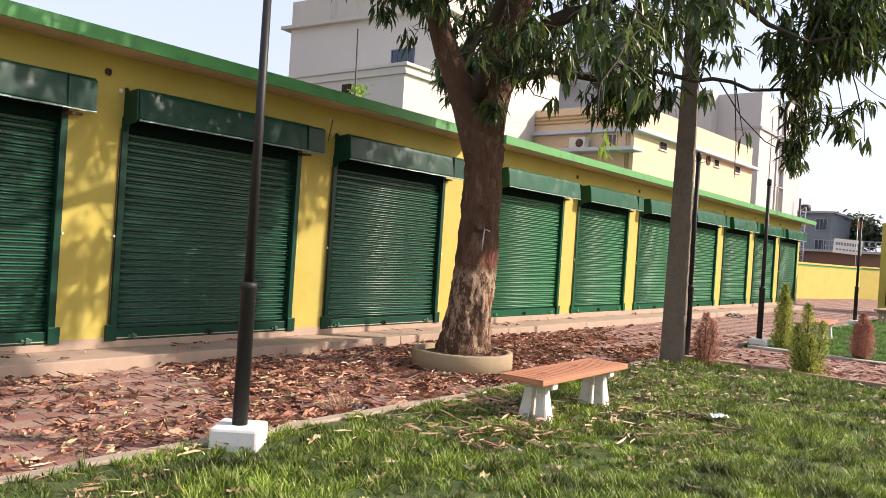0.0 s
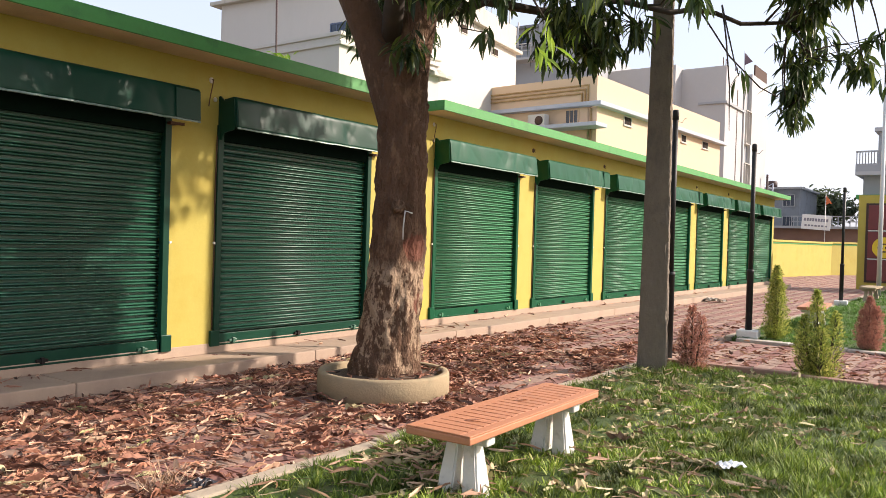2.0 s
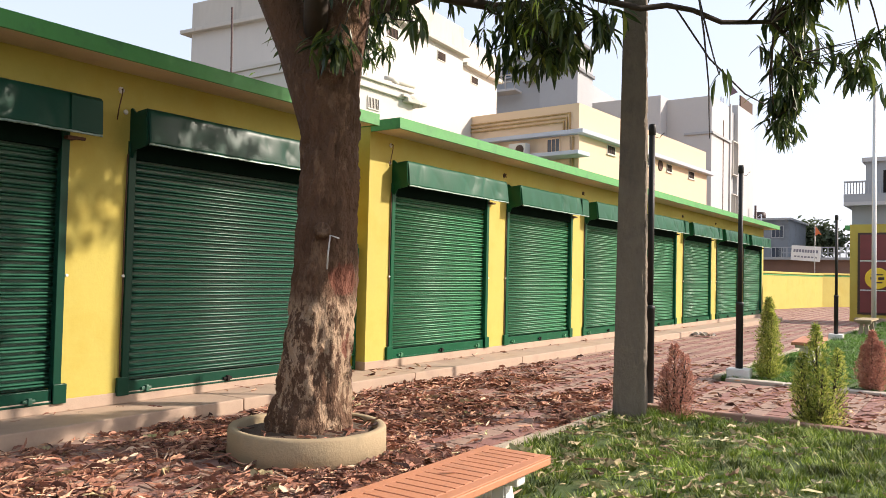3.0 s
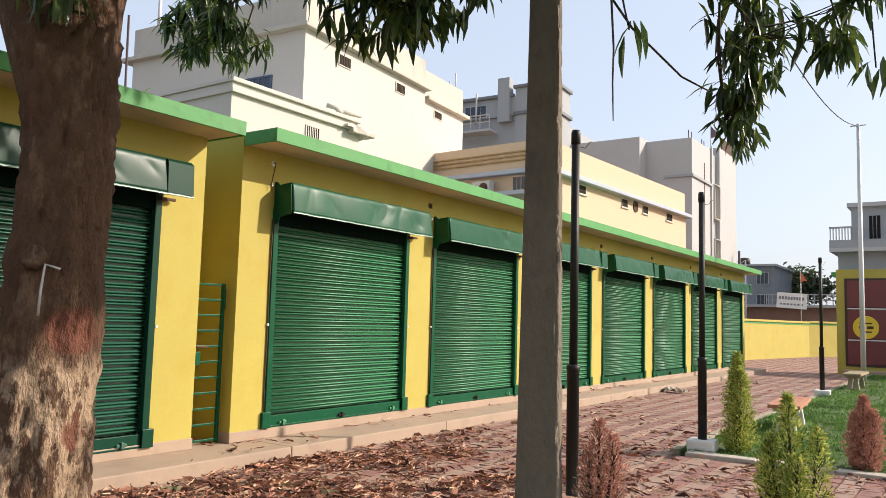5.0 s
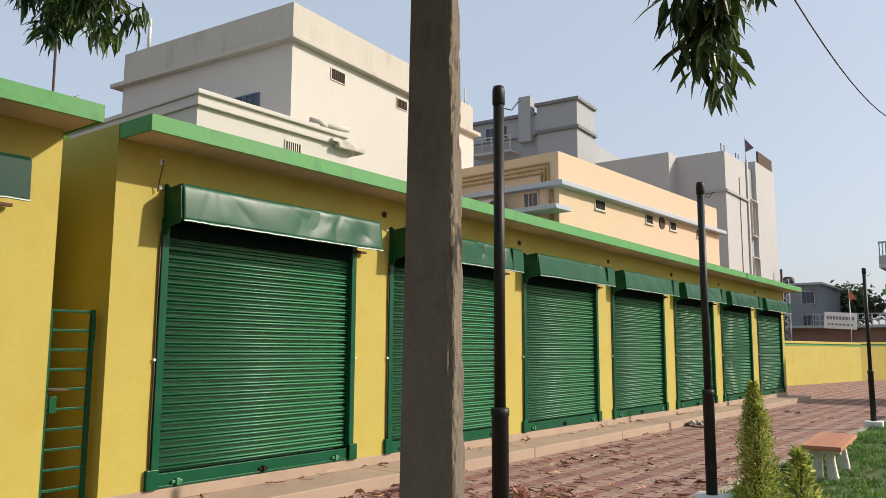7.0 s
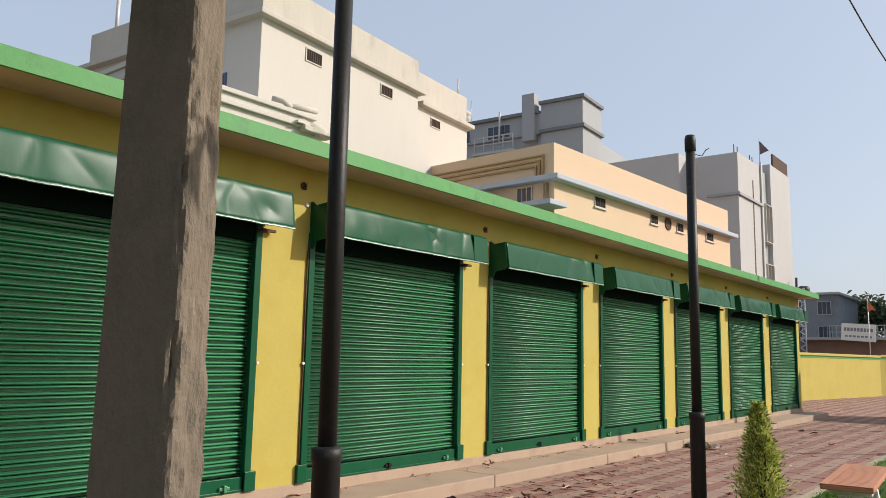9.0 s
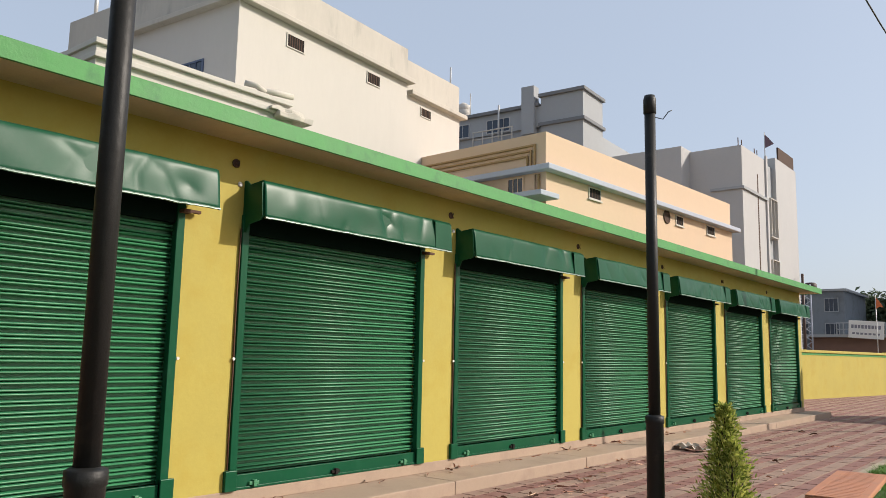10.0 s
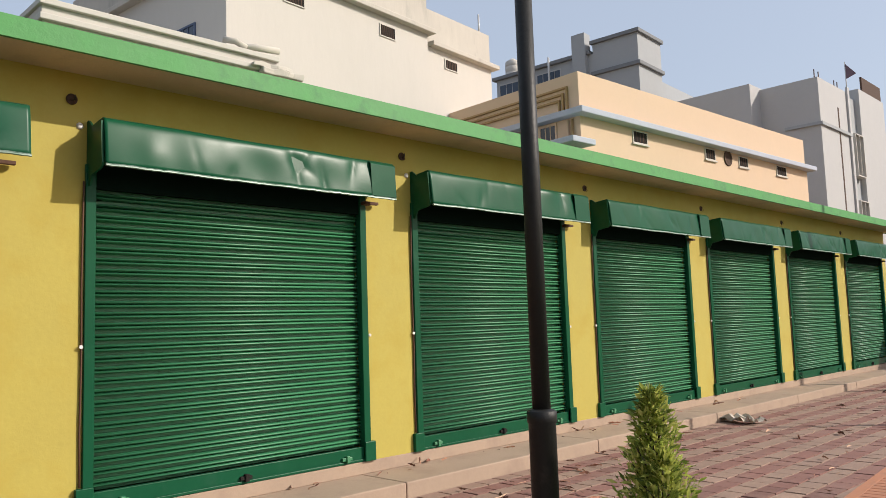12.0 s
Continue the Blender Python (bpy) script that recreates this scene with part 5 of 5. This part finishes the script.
sp = np.vstack([g.normal(c, (0.75, 0.75, 0.45), (nn // 4, 3)) for c in ((-1.6, 0, 5.3), (1.4, 0.3, 5.1), (0.2, 0, 5.9), (0.0, 0, 4.8))])
v, f = blade(0.5, 0.25, 0.3, 0.3, 2)
c = new("crown", stamped("crown", v, f, placed(turn_np(g.uniform(-1, 1, nn), g.uniform(-1, 1, nn), g.random(nn) * 6.28), np.ones((nn, 3)), sp), FARLEAF))
c.parent = ft
tagged(c, kind="stuff")

# ---- grass ----
def grass(name, areas, label, material=GRASS):
    mats_ = []
    for x0, x1, y0, y1, tufts, per, lo, hi in areas:
        k = int((x1 - x0) * (y1 - y0) * tufts)
        c = np.stack([rng.uniform(x0, x1, k), rng.uniform(y0, y1, k)], 1)
        thick = np.array([noise.noise(Vector((q[0] * 1.3, q[1] * 1.3, 5))) for q in c])
        keep = rng.random(k) < 0.80 + 0.6 * thick
        c, thick = c[keep], thick[keep]
        size = np.repeat(rng.uniform(0.7, 1.35, len(c)) * (1 + 0.5 * thick), per)
        k = len(c) * per
        a = rng.random(k) * 6.28
        d = rng.random(k) ** 0.7 * 0.055 * size
        p = np.stack([np.repeat(c[:, 0], per) + d * np.cos(a), np.repeat(c[:, 1], per) + d * np.sin(a), np.full(k, 0.025)], 1)
        s = rng.uniform(lo, hi, k) * size
        w = rng.uniform(0.030, 0.060, k)
        mats_.append(placed(turn_np(rng.uniform(-0.4, 0.4, k), -(1.35 - 16 * d / size * rng.uniform(0.5, 1.3, k)), a + rng.uniform(-0.6, 0.6, k)), np.stack([s, w, s], 1), p))
    v = np.array([(0, -0.10, 0), (0, 0.10, 0), (0.55, -0.075, 0.06), (0.55, 0.075, 0.06), (1.0, 0.0, -0.05), (1.0, 0.012, -0.05)])
    ob = new(name, stamped(name, v, [(0, 2, 3, 1), (2, 4, 5, 3)], np.concatenate(mats_), material))
    return tagged(ob, label, "grass", kind="stuff")


grass("grass", [(-4.48, -0.6, 2.0, 8.0, 200, 24, 0.045, 0.09), (-4.48, -0.9, 8.0, 11.6, 170, 18, 0.05, 0.095), (-0.6, 3.0, 1.0, 11.6, 60, 14, 0.05, 0.09), (3.0, 7.5, -2.0, 11.6, 30, 14, 0.05, 0.09), (-4.5, 3.0, -3.5, 0.6, 40, 14, 0.05, 0.09), (-4.5, -1.5, 0.4, 2.0, 150, 16, 0.05, 0.095)], "lush green lawn grass in uneven tufts")
grass("grass", [(-4.48, -0.5, 15.22, 24, 130, 16, 0.04, 0.08), (-4.48, 1.5, 24, 36.2, 60, 12, 0.05, 0.09)], "short green grass of the far lawn", TURF)


# ---- fallen leaves ----
def litter(name, groups, material, label, seed, shape="flat"):
    g = np.random.default_rng(seed)
    out = []
    for x0, x1, y0, y1, count, z in groups:
        p = np.stack([g.uniform(x0, x1, count), g.uniform(y0, y1, count), np.zeros(count)], 1)
        drift = np.array([noise.noise(Vector((q[0] * 1.1, q[1] * 0.8, 2))) + 0.5 * noise.noise(Vector((q[0] * 3, q[1] * 3, 8))) for q in p])
        keep = g.random(count) < np.clip(0.55 + 1.3 * drift, 0.04, 1)
        p = p[keep]
        k = len(p)
        p[:, 2] = z + g.random(k) * 0.022
        s = g.uniform(0.07, 0.19, k)
        out.append(placed(turn_np(g.uniform(-0.9, 0.9, k), g.normal(0, 0.16, k), g.random(k) * 6.28), np.stack([s, s * g.uniform(0.32, 0.85, k), s * g.uniform(-0.7, 1.6, k)], 1), p))
    v, f = {"flat": blade(1.0, 0.20, 0.06, 0.7, 5, curl=0.2), "rolled": blade(1.0, 0.15, 0.10, 1.9, 6, curl=0.05), "crumpled": blade(0.85, 0.30, 0.0, 0.5, 7, curl=0.3)}[shape]
    wave = {"flat": 0.02, "rolled": 0.03, "crumpled": 0.075}[shape]
    v = v + wave * np.stack([np.sin(v[:, 0] * 9 + v[:, 1] * 14), np.sin(v[:, 0] * 7 + 1), 1.2 * np.sin(v[:, 0] * 15 + v[:, 1] * 30 + seed)], 1)
    ob = new(name, stamped(name, v, f, np.concatenate(out), material))
    return tagged(ob, label, "fallen leaves", kind="stuff")


for k, shape in enumerate(("flat", "rolled", "crumpled")):
    n = (0.30, 0.52, 0.18)[k]
    litter("leaf_litter", [(-7.55, -4.65, 1.0, 6.0, int(4000 * n), 0.004), (-7.55, -4.65, 6.0, 10.5, int(5200 * n), 0.004), (-7.55, -4.65, 4.0, 12.5, int(11500 * n), 0.01), (-7.5, -4.65, 10.0, 13.6, int(3600 * n), 0.004), (-7.5, -4.65, 13.0, 15.5, int(900 * n), 0.004), (-4.6, -1.5, 11.75, 15.0, int(1300 * n), 0.004), (-7.5, -4.65, 15, 19, int(330 * n), 0.004), (-7.55, -6.6, 12, 22, int(160 * n), 0.004), (-7.55, -4.65, 19, 34, int(150 * n), 0.004)], LITTER, "thick brown drift of dry mango leaves on the paving", 11 + k, shape)
litter("leaf_litter", [(-7.4, -4.65, 1.5, 11.5, 500, 0.02)], PALELITTER, "pale dry leaves on the paving", 22, "crumpled")
litter("leaf_litter", [(-4.4, -1.0, 2.0, 8.5, 520, 0.06), (-4.2, -2.6, 5.2, 9.0, 420, 0.06), (-4.4, -1.0, 8.5, 11.5, 620, 0.07)], PALELITTER, "pale dry leaves lying in the grass", 13, "crumpled")
litter("leaf_litter", [(-4.3, -3.0, 4.6, 7.0, 620, 0.085), (-4.45, -3.7, 2.0, 9.0, 240, 0.07), (-3.2, -2.0, 5.4, 7.6, 160, 0.07)], TANLITTER, "dry tan leaves lying in the grass by the bench", 16, "flat")
litter("leaf_litter", [(-8.1, -7.62, 1.0, 14.0, 120, 0.14), (-8.15, -8.0, 1.0, 26.0, 160, 0.14), (-8.9, -8.2, 10.95, 11.4, 60, 0.14)], LITTER, "dry leaves blown onto the shop step", 14)
litter("leaf_litter", [(-6.2, -5.35, 7.5, 8.4, 220, 0.20)], LITTER, "dry leaves in the planting ring", 15)
v, f = blade(0.17, 0.045, 0.1, 0.4, 3)
for x, y in ((-3.4, 5.95), (-3.55, 6.6)):
    ob = solid("fallen_leaf", bmesh.new(), LITTER, "small dry leaf lying on the bench", "leaf")
    ob.data = stamped("fallen_leaf", v * 0.6, f, [np.eye(4)], LITTER)
    ob.matrix_basis = pose(x, y, 0.462, 0, 0, random.uniform(0, 360))

# dry tuft at the kerb
tv, tf = blade(1.0, 0.03, 0.35, 0.2, 3)
g = np.random.default_rng(31)
k = 140
at = np.stack([g.normal(-4.86, 0.06, k), g.normal(4.84, 0.08, k), np.full(k, -0.01)], 1)
size = g.uniform(0.10, 0.24, k)
tuft = new("dry_tuft", stamped("dry_tuft", tv, tf, placed(turn_np(g.uniform(-0.5, 0.5, k), g.uniform(-1.5, -0.4, k), g.random(k) * 6.28), np.stack([size] * 3, 1), at), TANLITTER))
tagged(tuft, "withered brown grass tuft beside the kerb", "grass", kind="stuff")

# ---- scraps ----


def scrap(name, x, y, z, sx, sy, h, material, label, seed):
    """Crumpled sheet lying on the ground."""
    bm = bmesh.new()
    bmesh.ops.create_grid(bm, x_segments=9, y_segments=9, size=0.5)
    for v in bm.verts:
        q = Vector((v.co.x * 3 + seed, v.co.y * 3, seed))
        v.co = Vector((v.co.x * sx * (1 + 0.3 * noise.noise(q * 1.3)), v.co.y * sy * (1 + 0.3 * noise.noise(q * 1.7)), h * (0.25 + abs(noise.noise(q * 1.2)) * 1.6)))
    ob = solid(name, bm, material, label, "litter")
    ob.matrix_basis = pose(x, y, z, 0, 0, seed * 40)
    sol = ob.modifiers.new("thick", "SOLIDIFY")
    sol.thickness = 0.003
    return ob


scrap("plastic_wrapper", -2.35, 7.3, 0.09, 0.17, 0.10, 0.035, PLASTIC, "crumpled white plastic wrapper on the grass", 1.3)
scrap("plastic_bag", -4.75, 5.0, 0.0, 0.22, 0.14, 0.05, BLACKPLASTIC, "black plastic scrap beside the kerb", 2.7)
scrap("rubble_heap", -7.3, 23.7, 0.0, 0.6, 0.3, 0.10, PALEKERB, "small heap of pale rubble against the step", 4.1)

# ---- paving blocks ----
PW, PL = 0.2, 0.25
pv = np.array([(0.004, 0.004, -0.03), (PW - 0.004, 0.004, -0.03), (PW - 0.004, PL - 0.004, -0.03), (0.004, PL - 0.004, -0.03),
               (0.009, 0.009, 0.0), (PW - 0.009, 0.009, 0.0), (PW - 0.009, PL - 0.009, 0.0), (0.009, PL - 0.009, 0.0)])
pf = [(4, 5, 6, 7), (0, 1, 5, 4), (1, 2, 6, 5), (2, 3, 7, 6), (3, 0, 4, 7)]
single = {k: stamped("paver", pv, pf, [np.eye(4)], PAVE[k]) for k in PAVE}
far = {k: [] for k in PAVE}
count = 0
nx = int(round((PX1 - PX0) / PW))


def lay(x, y, kind, as_part):
    z = random.uniform(-0.004, 0.002)
    m = pose(x, y, z, random.uniform(-0.6, 0.6), random.uniform(-0.6, 0.6), random.uniform(-0.8, 0.8))
    if as_part:
        piece("paver", single[kind], paving, m)
    else:
        far[kind].append(np.array(m))


for i in range(nx):
    kind = "maroon" if i % 2 else "buff"
    for j in range(int((58 + 3) / PL)):
        y = -3 + j * PL + (0.125 if i % 2 else 0)
        near = 14.5 < y < 20.0 and i >= 2
        if near and count < 300:
            count += 1
            lay(PX0 + i * PW, y, kind, True)
        else:
            lay(PX0 + i * PW, y, kind, False)
for i in range(int((9.0 - PX1) / PW)):
    for j in range(13):
        lay(PX1 + 0.14 + i * PW, 11.76 + j * PL, "maroon" if (i + nx) % 2 else "buff", False)
    for j in range(85):
        y = 36.4 + j * PL
        if i < 6:
            lay(PX1 + i * PW, y, "maroon" if (i + nx) % 2 else "buff", False)
for i in range(20):
    for j in range(94):
        lay(PX0 - (i + 1) * PW, 34.62 + j * PL, "maroon" if i % 2 == 0 else "buff", False)
for k in far:
    ob = new("pavers", stamped("pavers", pv, pf, far[k], PAVE[k]))
    ob.parent = paving
    tagged(ob, "%s concrete paving blocks" % k, kind="stuff")
